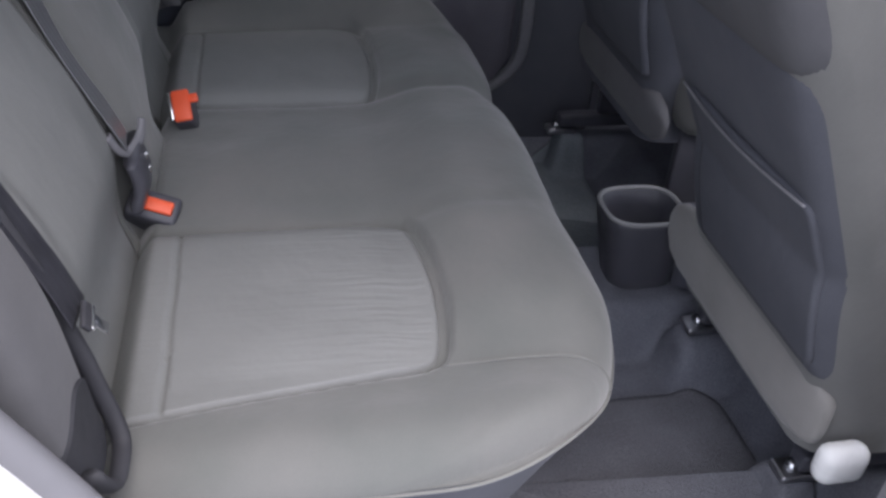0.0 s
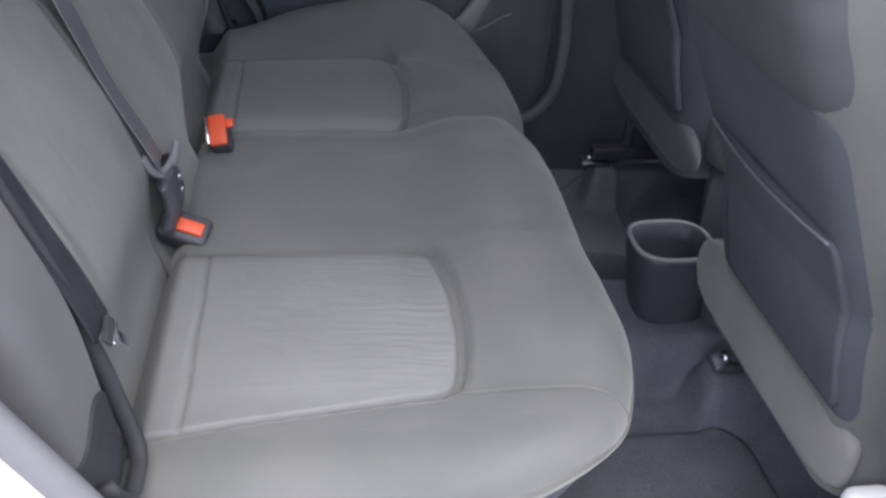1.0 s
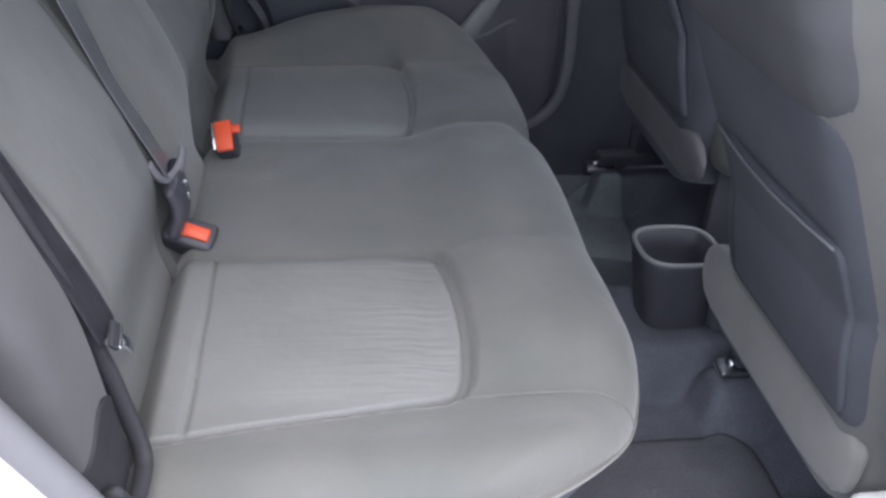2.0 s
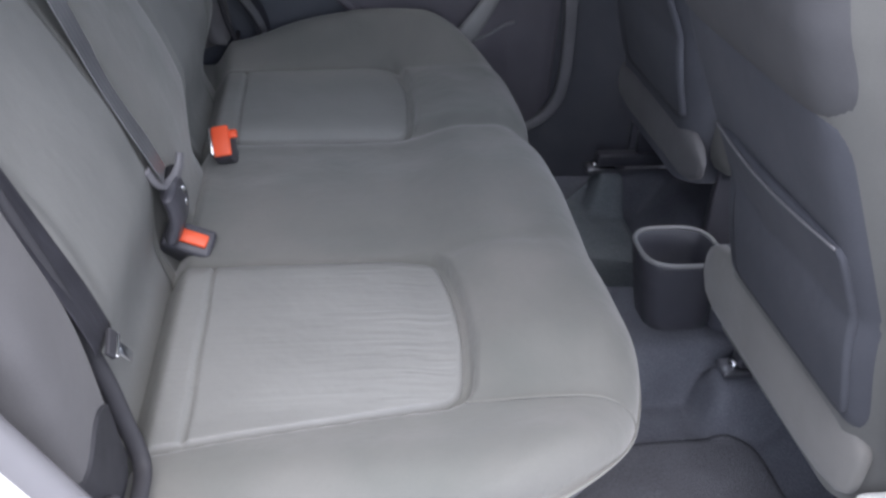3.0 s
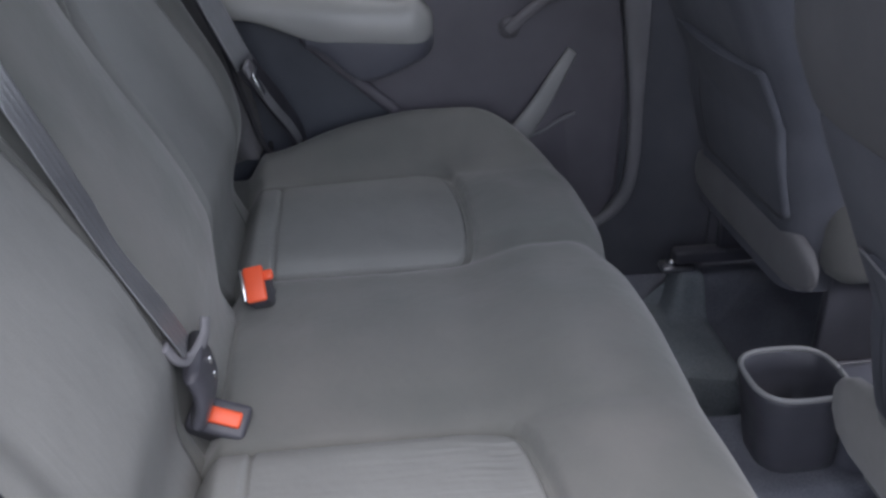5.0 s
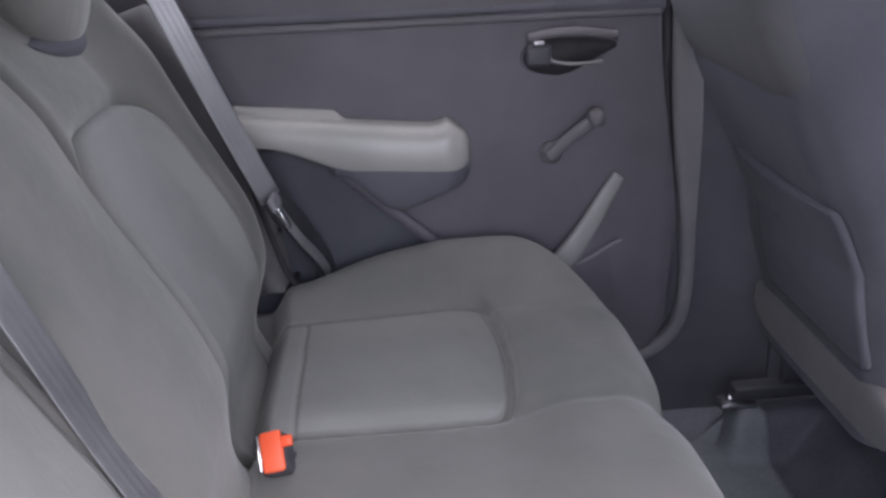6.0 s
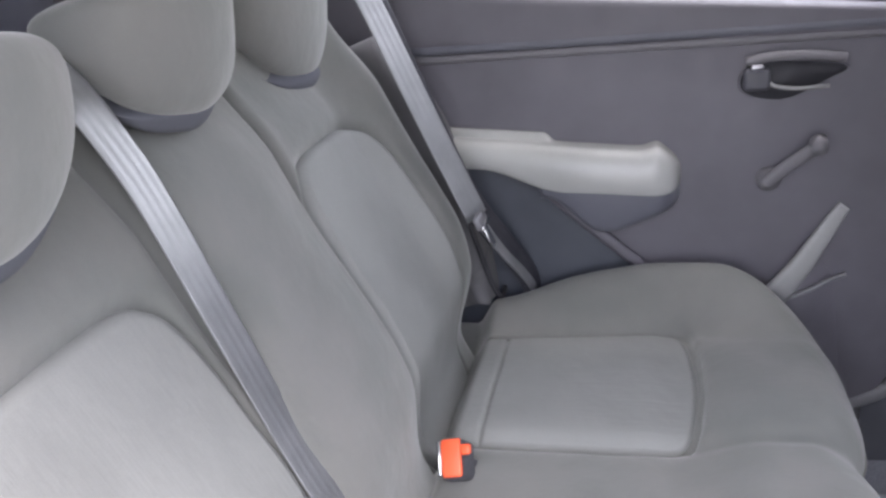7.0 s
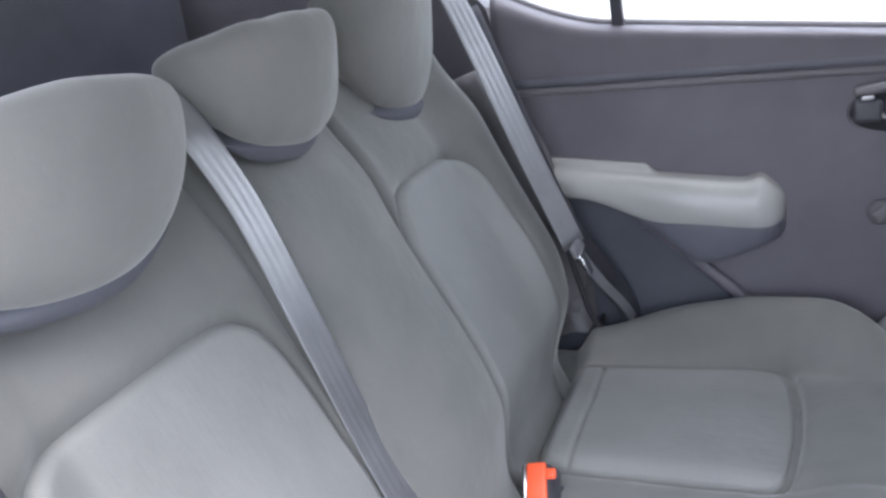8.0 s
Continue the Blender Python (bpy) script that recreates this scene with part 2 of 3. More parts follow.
# far side behind and ahead of the rear door, with the window openings left free
quarter = slab([(-1.25, -0.1), (-0.56, -0.1), (-0.56, 0.80), (-0.60, 0.97), (-0.66, 1.05), (-0.70, 1.18), (-1.25, 1.18)], 0.645, 0.72)
structure("wall_rear_quarter", quarter, DOOR, "charcoal plastic trim of the rear quarter")
pillar = slab([(0.20, -0.05), (0.47, -0.05), (0.44, 0.85), (0.38, 1.2), (0.22, 1.2), (0.22, 0.6), (0.20, 0.2)], 0.650, 0.74)
structure("wall_pillar", pillar, PILLAR, "dark plastic trim of the centre pillar")
front_side = slab([(0.47, -0.05), (1.75, -0.05), (1.75, 0.80), (0.47, 0.84)], 0.655, 0.74)
structure("wall_front_door", front_side, DOOR_DARK, "dark closed front door panel")
near_front = slab([(0.42, -0.05), (1.75, -0.05), (1.75, 0.80), (0.42, 0.84)], -0.74, -0.66)
structure("wall_front_door_open_side", near_front, DOOR_DARK, "dark closed front door panel beside the opening")
near_post = slab([(0.30, -0.05), (0.42, -0.05), (0.42, 0.84), (0.34, 1.2), (0.27, 1.2)], -0.74, -0.67)
structure("wall_pillar_open_side", near_post, TRIM, "grey centre pillar trim beside the open doorway")
structure("wall_bulkhead", rbox(1.75, 0, 0.37, 0.1, 1.4, 0.85, 0.02), DOOR_DARK, "dark bulkhead under the windscreen")
structure("wall_tailgate", rbox(-1.26, 0, 0.52, 0.06, 1.34, 1.20, 0.02), DOOR_DARK, "dark plastic inner trim of the tailgate")
structure("floor_boot", rbox(-0.88, 0, 0.16, 0.74, 1.28, 0.08, 0.01), CARPET, "dark carpeted boot floor")
near_quarter = slab([(-1.25, -0.1), (-0.50, -0.1), (-0.50, 0.46), (-0.60, 0.60), (-0.66, 0.98), (-0.72, 1.18), (-1.25, 1.18)], -0.72, -0.655)
structure("wall_quarter_open_side", near_quarter, DOOR, "charcoal trim of the rear quarter beside the doorway")

# white painted outer skin of the body
top = sheet(30, 14, lambda u, v: Vector((-1.30 + 2.27 * u, -0.60 + 1.20 * v, 1.285 + roof_rise(u, v))),
            lambda u, v: Vector((-1.30 + 2.27 * u, -0.60 + 1.20 * v, 1.275)))
structure("wall_roof_skin", top, PAINT, "white painted roof of the car", False)
for y0, y1 in ((0.745, 0.765), (-0.765, -0.745)):
    structure("wall_front_skin", slab([(0.36, -0.12), (1.80, -0.12), (1.80, 0.80), (0.40, 0.85)], y0, y1), PAINT, "white painted front door skin")
structure("wall_rear_skin", slab([(-1.30, -0.1), (-0.64, -0.1), (-0.64, 1.0), (-0.74, 1.18), (-1.25, 1.18)], 0.725, 0.745), PAINT, "white painted rear quarter panel")
structure("wall_tail_skin", rbox(-1.315, 0, 0.52, 0.03, 1.36, 1.20, 0.012), PAINT, "white painted tailgate")

# windscreen, front side glass and rear glass that close the cabin
for y in (-0.665, 0.665):
    post = sweep([Vector((0.93, y * 0.87, 1.225)), Vector((1.35, y * 0.95, 1.03)), Vector((1.76, y, 0.80))], oval(0.035, 0.03, 14, 2.6))
    structure("wall_windscreen_post", post, TRIM, "grey trim of the windscreen pillar", False)


def window(name, corners, label):
    """A thin pane between four corners."""
    bm = bmesh.new()
    a = [Vector(p) for p in corners]
    n = (a[1] - a[0]).cross(a[2] - a[1]).normalized() * 0.002
    low, high = [bm.verts.new(p - n) for p in a], [bm.verts.new(p + n) for p in a]
    bm.faces.new(low)
    bm.faces.new(high)
    for k in range(4):
        bm.faces.new((low[k], low[(k + 1) % 4], high[(k + 1) % 4], high[k]))
    ob = structure(name, bm, GLASS, label)
    ob.visible_shadow = False
    return ob


window("window_windscreen", [(0.95, -0.57, 1.235), (0.95, 0.57, 1.235), (1.76, 0.64, 0.80), (1.76, -0.64, 0.80)], "clear sloping windscreen")
window("window_rear", [(-1.27, -0.60, 1.125), (-1.27, 0.60, 1.125), (-1.25, 0.60, 1.20), (-1.25, -0.60, 1.20)], "clear rear window of the tailgate")
for y in (-0.70, 0.70):
    window("window_front_side", [(0.45, y, 0.845), (1.70, y, 0.80), (0.95, y * 0.84, 1.20), (0.42, y * 0.84, 1.20)], "clear closed front side window")


def loft(rings, caps=True):
    """Joins closed rings of points, one after another."""
    bm = bmesh.new()
    made = [[bm.verts.new(p) for p in ring] for ring in rings]
    n = len(made[0])
    for r, s in zip(made, made[1:]):
        for k in range(n):
            bm.faces.new((r[k], r[(k + 1) % n], s[(k + 1) % n], s[k]))
    if caps:
        bm.faces.new(made[0])
        bm.faces.new(made[-1])
    return bm


# ---- rear bench cushion ----
HALF = 0.622


def front_edge(y):
    a = abs(y)
    x = 0.117 - (0.024 if y > 0 else 0.004) * math.exp(-((a - 0.185) / 0.05) ** 2)
    t = min(1.0, max(0.0, (a - 0.32) / (HALF - 0.32)))
    return x - (0.255 * (1 - math.sqrt(1 - t * t)) if y < 0 else 0.26 * (1 - (1 - t ** 3.2) ** (1 / 3.2)))


def seat_height(x, y):
    a = abs(y)
    rim = smooth(0.495 - 0.06 * smooth(-0.14, -0.02, x), 0.58, a) * 0.086 if y > 0 else smooth(0.46, 0.60, a) * 0.034
    if y > 0:
        z = 0.372 + rim * (0.50 + 0.50 * smooth(-0.46, -0.24, x) + 0.28 * math.exp(-((x + 0.15) / 0.12) ** 2) - 0.45 * smooth(-0.06, 0.07, x))
    else:
        z = 0.372 + rim * (0.6 + 0.4 * smooth(-0.46, -0.30, x))
    z += 0.03 * smooth(-0.15, -0.02, x) * (1 - (0.6 * smooth(0.42, 0.55, a) if y > 0 else 0.85 * smooth(0.36, 0.49, a))) - 0.050 * smooth(-0.43, -0.475, x)
    z += 0.006 * math.cos(a / 0.19 * math.pi) * smooth(0.2, 0.1, a)
    z -= (0.010 if y > 0 else 0.005) * math.exp(-((a - 0.185) / 0.018) ** 2) * smooth(0.1, 0.0, x)
    return z


def rounded(x, y):
    p = max(0.0, 1 - (front_edge(y) - x) / 0.075)
    q = max(0.0, 1 - (HALF - abs(y)) / 0.090)
    d = min(1.0, math.sqrt(p * p + q * q))
    return (0.090 + (0.028 * smooth(0.40, 0.55, abs(y)) if y > 0 else -0.042 * smooth(0.28, 0.58, abs(y)))) * (1 - math.sqrt(1 - d * d))


def insert_plan(u, v, side):
    a, b, r = squircle(u, v, 15.0)
    x = -0.3115 + 0.1945 * a + 0.016 * (1 - b * b) * smooth(0.0, 1.0, a)
    mid, half = (0.344 - 0.016 * a, 0.156 - 0.018 * a) if side < 0 else (0.337 + 0.008 * a, 0.149 + 0.008 * a)
    return x, side * (mid + half * b), r


def in_insert(x, y):
    """1 well inside a light panel of the bench, 0 outside."""
    a = (x + 0.3115) / 0.1945
    b = (abs(y) - 0.344 + 0.016 * a) / (0.156 - 0.018 * a) if y < 0 else (y - 0.337 - 0.008 * a) / (0.149 + 0.008 * a)
    a = (x + 0.3115 - 0.016 * max(0.0, 1 - b * b) * smooth(0.0, 1.0, a)) / 0.1945
    k = (abs(a) ** 15 + abs(b) ** 15) ** (1 / 15)
    return smooth(1.06, 0.97, k) + 0.9 * smooth(0.7, 0.95, a) * math.exp(-((k - 1.04) / 0.022) ** 2)


def cushion_top(u, v):
    t = 2 * u - 1
    y = HALF * (1.5 * t - 0.5 * t ** 3)
    x = -0.51 + (front_edge(y) + 0.51) * math.sin(math.pi / 2 * v)
    z = seat_height(x, y) - rounded(x, y) - 0.016 * in_insert(x, y)
    return Vector((x, y, z + 0.003 * noise.noise(Vector((x * 11, y * 11, 0)))))


def cushion_base(u, v):
    p = cushion_top(u, v)
    inset = 0.11 * smooth(-0.3, 0.05, p.x)
    return Vector((p.x - inset, p.y * 0.92, 0.11))


rear_seat = thing("rear_seat", (-0.25, 0, 0.11), "grey woven cloth rear bench seat with four lighter panels", "car seat")
bench = part("cushion", sheet(220, 210, cushion_top), SEAT, rear_seat)
hoop = [(k / 80, 1.0) for k in range(81)]
hoop = [(0.0, k / 50) for k in range(50)] + hoop + [(1.0, 1 - k / 50) for k in range(1, 51)]
skirt = [[cushion_top(u, v) * (1 - h) + cushion_base(u, v) * h + Vector((0, 0, 0.002)) for h in (0.0, 0.04, 0.35, 0.7, 1.0)] for u, v in hoop]
bm = bmesh.new()
rows = [[bm.verts.new(p) for p in line] for line in skirt]
for r, q in zip(rows, rows[1:]):
    for k in range(4):
        bm.faces.new((r[k], r[k + 1], q[k + 1], q[k]))
# Skirt takes a darker cloth to stand for the shade under the edge.
part("skirt", bm, DARK_CLOTH, bench, "cloth side of the cushion, darkened for shade")
for side in (-1, 1):
    def insert_top(u, v, side=side):
        x, y, r = insert_plan(u, v, side)
        z = seat_height(x, y) + 0.001 + 0.004 * (1 - r ** 6) - 0.010 * smooth(0.975, 1.0, r) - 0.008 * smooth(-0.18, -0.10, x)
        z -= 0.006 * math.exp(-((x + 0.402 + 0.0006 * math.sin(47 * y)) / 0.0028) ** 2)
        z += (0.0005 if y < 0 else 0.0002) * (0.4 + 0.9 * smooth(-0.32, -0.14, x)) * (noise.noise(Vector((x * 12, y * 150, 3))) + 0.6 * noise.noise(Vector((x * 20, y * 300, 9))))
        return Vector((x, y, z))

    def insert_base(u, v, side=side):
        x, y, r = insert_plan(u, v, side)
        return Vector((x, y, seat_height(x, y) - 0.03))

    part("insert_panel", sheet(120, 190, insert_top, insert_base), INSERT, bench, "lighter ribbed grey cloth panel")

seam = []
for k in range(25):
    y = -0.474 - 0.006 * k / 24
    x = -0.117 + (front_edge(y) + 0.117) * math.sin(math.pi / 2 * k / 24)
    seam.append(Vector((x, y, seat_height(x, y) - rounded(x, y) + 0.001)))
part("seam", sweep(seam, oval(0.0014, 0.0014, 8)), THREAD, bench)

edge = []
for k in range(-20, 181):
    y = HALF * math.sin(math.pi / 2 * (min(160, max(0, k)) / 80 - 1))
    x = front_edge(y) - 0.014 * (max(0, -k) + max(0, k - 160))
    z = seat_height(x, y) - rounded(x, y)
    edge.append(Vector((x + 0.001, y + math.copysign(0.0006, y), z)))
part("piping", sweep(edge, oval(0.0019, 0.0019, 8)), THREAD, bench, "pale stitched piping along the edge")


# ---- rear backrests ----
FOOT, UP, OUT = Vector((-0.445, 0, 0.40)), Vector((-0.387, 0, 0.922)), Vector((0.922, 0, 0.387))


def on_back(s, y, n):
    return FOOT + UP * s + OUT * n + Vector((0, y, 0))


def back_height(s, y):
    a = abs(y)
    n = (0.042 * smooth(0.37, 0.475, a) if y > 0 else 0.018 * smooth(0.42, 0.475, a)) * smooth(-0.02, 0.2, s) + 0.012 * math.exp(-((s - 0.17) / 0.12) ** 2)
    n -= 0.046 * smooth(0.11, -0.02, s) * (0.65 + 0.35 * smooth(0.05, 0.2, a))
    n += 0.018 * smooth(0.21, 0.05, a) - 0.010 * math.exp(-((y + 0.14) / 0.010) ** 2)
    n -= 0.022 * smooth(0.43, 0.56, s)
    return n


def back_insert_plan(u, v, side):
    power, mid, half = (7.0, 0.330, 0.165) if side < 0 else (5.0, 0.298, 0.136)
    a, b, r = squircle(u, v, power)
    return 0.160 + 0.250 * a + 0.004 * (1 - b * b) * max(0.0, a), side * (mid + half * b), r


def in_back_insert(s, y):
    power, mid, half = (7.0, 0.330, 0.165) if y < 0 else (5.0, 0.298, 0.136)
    a, b = (s - 0.160) / 0.253, (abs(y) - mid) / half
    return smooth(1.06, 0.96, (abs(a) ** power + abs(b) ** power) ** (1 / power))


def backrest(y0, y1, sides, label):
    mid, half = (y0 + y1) / 2, (y1 - y0) / 2

    def flat(u, v):
        t = 2 * u - 1
        w = 2 * v - 1
        y = mid + half * (1.5 * t - 0.5 * t ** 3)
        s = 0.268 + 0.342 * (1.5 * w - 0.5 * w ** 3)
        return s, y

    def top(u, v):
        s, y = flat(u, v)
        outer = half - abs(y - mid)
        r = 0.055 if y > 0.3 else 0.02
        p, q = max(0.0, 1 - (0.610 - s) / 0.06), max(0.0, 1 - outer / r)
        d = min(1.0, math.sqrt(p * p + q * q))
        n = back_height(s, y) - (0.06 * p + r * q) / (p + q + 1e-6) * (1 - math.sqrt(1 - d * d)) - 0.016 * in_back_insert(s, y)
        return on_back(s, y, n + 0.003 * noise.noise(Vector((s * 9, y * 9, 5))))

    def base(u, v):
        s, y = flat(u, v)
        return on_back(s, y, -0.085)

    ob = part("backrest", sheet(int(200 * (y1 - y0)) + 20, 110, top, base), SEAT, rear_seat, label)
    for side in sides:
        def itop(u, v, side=side):
            s, y, r = back_insert_plan(u, v, side)
            n = back_height(s, y) + 0.003 + 0.004 * (1 - r ** 4) - 0.016 * smooth(0.965, 1.0, r)
            return on_back(s, y, n + 0.002 * noise.noise(Vector((s * 12, y * 12, 8))))

        def ibase(u, v, side=side):
            s, y, r = back_insert_plan(u, v, side)
            return on_back(s, y, back_height(s, y) - 0.03)

        part("insert_panel", sheet(70, 60, itop, ibase), INSERT, ob, "lighter ribbed grey cloth panel")
    return ob


backrest(-0.532, 0.153, (-1,), "wide grey cloth rear backrest with a lighter panel")
backrest(0.162, 0.528, (1,), "narrow grey cloth rear backrest with a lighter panel")


def headrest(yc, w, xf, deep, zb, zt, rise, bow, drop, inset, label, power=3.0):
    """A rounded cloth headrest that laps over the top edge of the backrest: upright front, under side rising to the back."""
    ob = thing("headrest", (xf - deep * 0.6, yc, zb + rise), label, "headrest", "rear headrests")

    def shape(low, high, back, wide):
        front_low, front_high = Vector((xf - back - 0.024, 0, low)), Vector((xf - back - 0.002, 0, high))
        rear_low, rear_high = Vector((xf - deep, 0, low + rise)), Vector((xf - deep, 0, max(high - 0.03, low + rise + 0.012)))
        rings = []
        for k in range(49):
            t = math.sin(math.pi / 2 * (k / 24 - 1)) * 0.9995
            g = (1 - abs(t) ** power) ** (1 / power)
            ring = []
            for p, q in oval(0.5 * g, 0.5 * g, 52, 2.9 if power < 3 else 3.3):
                u, v = 0.5 + p, 0.5 + q
                c = (front_low * u + rear_low * (1 - u)) * (1 - v) + (front_high * u + rear_high * (1 - u)) * v
                c.z += bow * abs(t) ** 2.4 * (1 - v) * (0.3 + 0.7 * u)
                ring.append(c + Vector((-0.020 * abs(t) ** 1.6 * u, yc + wide * t, 0.004 * noise.noise(Vector((c.x * 15, t * 2, c.z * 15))))))
            rings.append(ring)
        return loft(rings)

    part("cushion", shape(zb, zt, 0.0, w), SEAT, ob)
    # Separate dark under side paints in the shade below the headrest.
    part("under_side", shape(zb - drop, zb + 0.035, inset + 0.016, w * 0.90), DARK_CLOTH, ob, "cloth under side, darkened for shade")
    for dy in (-0.05, 0.05):
        part("post", cyl((xf - deep * 0.78, yc + dy, zb + rise + 0.01), UP, 0.006, 0.06, 14), STEEL, ob, "steel post")
    return ob


headrest(-0.348, 0.170, -0.552, 0.150, 0.848, 1.034, 0.074, 0.060, 0.005, 0.014, "rounded grey cloth outer headrest on the wide backrest", 2.4)
headrest(0.000, 0.119, -0.570, 0.150, 0.876, 1.044, 0.085, 0.050, 0.008, 0.014, "smaller grey cloth middle headrest", 4.2)
headrest(0.380, 0.146, -0.608, 0.130, 0.828, 1.075, 0.095, 0.085, 0.012, 0.002, "rounded grey cloth outer headrest on the narrow backrest", 4.0)


def on_wing(s, y, n):
    return Vector((-0.45 - 0.305 * s + 0.952 * n - 0.020 * smooth(0.20, 0.02, s), y, 0.40 + 0.952 * s + 0.305 * n))


def side_bolster(side):
    ob = thing("side_bolster", (-0.46, side * 0.57, 0.40), "dark grey cloth side bolster with a black edge", "car seat", "side bolsters")

    def plan(u, v):
        a, b, r = squircle(u, v, 4.0)
        s = 0.245 + 0.255 * a
        return s, side * (0.594 + 0.050 * b), r

    def top(u, v):
        s, y, r = plan(u, v)
        return on_wing(s, y, 0.024 + 0.024 * math.sqrt(max(0.0, 1 - r ** 3)) - 0.03 * smooth(0.3, 0.5, s))

    def base(u, v):
        s, y, r = plan(u, v)
        return on_wing(s, y, -0.06)

    part("cover", sheet(50, 30, top, base), PANEL_CLOTH, ob)

    def low_top(u, v):
        s, b = -0.006 + (0.030 + 0.062 * math.sin(math.pi * (0.15 + 0.7 * v))) * u, 1.92 * v - 0.96
        r = min(1.0, (abs((s - 0.245) / 0.255) ** 4 + abs(b) ** 4) ** 0.25)
        return on_wing(s, side * (0.594 + 0.050 * b), 0.027 + 0.024 * math.sqrt(max(0.0, 1 - r ** 3)))

    part("lower_cover", sheet(24, 20, low_top, lambda u, v: low_top(u, v) - Vector((0.03, 0, 0))), RUBBER if side < 0 else PANEL_CLOTH, ob, "dark foot of the bolster")
    rim = []
    for k in range(50):
        s, y, r = plan(1 - k / 49, 0.0)
        rim.append(on_wing(s, y, 0.037 + 0.007 * smooth(0.16, 0.06, s)))
    for k in range(1, 16):
        s, y, r = plan(0.0, k / 15)
        rim.append(on_wing(s, y, 0.044))
    part("edging", sweep(rim, oval(0.0058, 0.009, 10) if side < 0 else oval(0.0045, 0.005, 10), OUT), RUBBER, ob, "black edging")
    return ob


side_bolster(-1)
side_bolster(1)


# ---- seat belts and buckles ----
STRAP = [(0.0235 * (1 - k / 12), -0.0008) for k in range(25)] + [(-0.0235 + 0.047 * k / 32, 0.0006 + 0.0003 * math.sin(math.pi * 4 * k / 32) ** 2) for k in range(33)]


def tongue(o, ahead, parent, grip_material=BLACK, size=1.0):
    """The black plastic grip and the steel plate on a belt."""
    ahead = Vector(ahead).normalized()
    up = (OUT - ahead * OUT.dot(ahead)).normalized()
    side = ahead.cross(up)
    o = Vector(o)

    def lay(bm):
        m = Matrix((side, up, ahead)).transposed().to_4x4()
        bmesh.ops.transform(bm, matrix=Matrix.Translation(o) @ m @ Matrix.Scale(size, 4), verts=bm.verts)
        return bm

    grip = part("tongue", lay(rbox(0, 0.003, 0, 0.054, 0.010, 0.022, 0.004)), grip_material, parent, "moulded plastic belt tongue")
    part("plate", lay(rbox(0, 0.005, 0.032, 0.024, 0.003, 0.036, 0.0012, 2)), STEEL, grip, "steel plate")
    part("slot_cap", lay(rbox(0, 0.008, 0.010, 0.050, 0.005, 0.007, 0.0022, 2)), STEEL, grip, "bright slot edge")


centre_belt = thing("seat_belt", (-0.45, -0.15, 0.43), "grey centre seat belt hanging down the backrest", "seat belt", "rear seat belts")
line = spline([(-0.755, -0.160, 0.925), (-0.712, -0.163, 0.972), (-0.676, -0.160, 0.984), (-0.650, -0.145, 0.952), (-0.629, -0.132, 0.90), (-0.604, -0.129, 0.84),
               (-0.554, -0.139, 0.72), (-0.509, -0.143, 0.60), (-0.470, -0.148, 0.515), (-0.456, -0.148, 0.482)], 8)
part("webbing", sweep(line, STRAP, lambda t: (0.9, -0.2 + 0.3 * t, 0.38)), BELT, centre_belt)
grip = part("tongue", sweep(spline([(-0.472, -0.174, 0.503), (-0.463, -0.168, 0.482), (-0.452, -0.150, 0.470), (-0.443, -0.124, 0.478), (-0.440, -0.112, 0.495)]),
                            oval(0.0078, 0.005, 12), OUT), TRIM, centre_belt, "grey plastic belt tongue")
for p in ((-0.438, -0.138, 0.456), (-0.436, -0.140, 0.438)):
    part("plate", rbox(*p, 0.005, 0.006, 0.010, 0.0015, 2), STEEL, grip, "steel plate")
# Black stalk, made wider than it is to cover the shade beside it.
part("stalk", sweep(spline([(-0.452, -0.150, 0.472), (-0.446, -0.147, 0.447), (-0.445, -0.147, 0.425), (-0.452, -0.148, 0.402)]), oval(0.042, 0.010, 14, 2.6), OUT), BLACK, centre_belt, "black buckle stalk, widened to take in its shade")

far_belt = thing("seat_belt", (-0.40, 0.53, 0.43), "grey outer seat belt hanging straight beside the far door", "seat belt", "rear seat belts")
line = spline([(-0.70, 0.56, 1.16), (-0.63, 0.51, 1.05), (-0.575, 0.485, 0.945), (-0.50, 0.478, 0.755), (-0.436, 0.476, 0.595)], 10)
part("webbing", sweep(line, STRAP, (0.8, -0.5, 0.3)), BELT, far_belt)
line = spline([(-0.436, 0.480, 0.590), (-0.407, 0.525, 0.512), (-0.382, 0.565, 0.455), (-0.370, 0.600, 0.405), (-0.366, 0.612, 0.34)], 8)
part("lap_webbing", sweep(line, [(a * 0.36, p * 2.0) for a, p in STRAP], (0.75, -0.6, 0.3)), BELT, far_belt, "folded lap webbing")
tongue((-0.434, 0.474, 0.59), (0.35, 0.02, -0.9), far_belt, TRIM)
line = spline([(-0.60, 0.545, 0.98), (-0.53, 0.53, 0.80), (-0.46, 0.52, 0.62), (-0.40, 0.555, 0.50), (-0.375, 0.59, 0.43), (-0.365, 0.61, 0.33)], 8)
# Return run in darker webbing: the shade on it is put into its colour.
part("return_webbing", sweep(line, STRAP, (0.75, -0.6, 0.3)), BELT_DARK, far_belt, "return run of the webbing, darkened for shade")

near_belt = thing("seat_belt", (-0.44, -0.53, 0.43), "charcoal outer seat belt beside the open doorway", "seat belt", "rear seat belts")
line = spline([(-0.700, -0.560, 1.16), (-0.640, -0.545, 1.03), (-0.590, -0.537, 0.905), (-0.541, -0.535, 0.785), (-0.500, -0.535, 0.679), (-0.4795, -0.535, 0.625), (-0.4585, -0.536, 0.571), (-0.445, -0.538, 0.530)], 8)
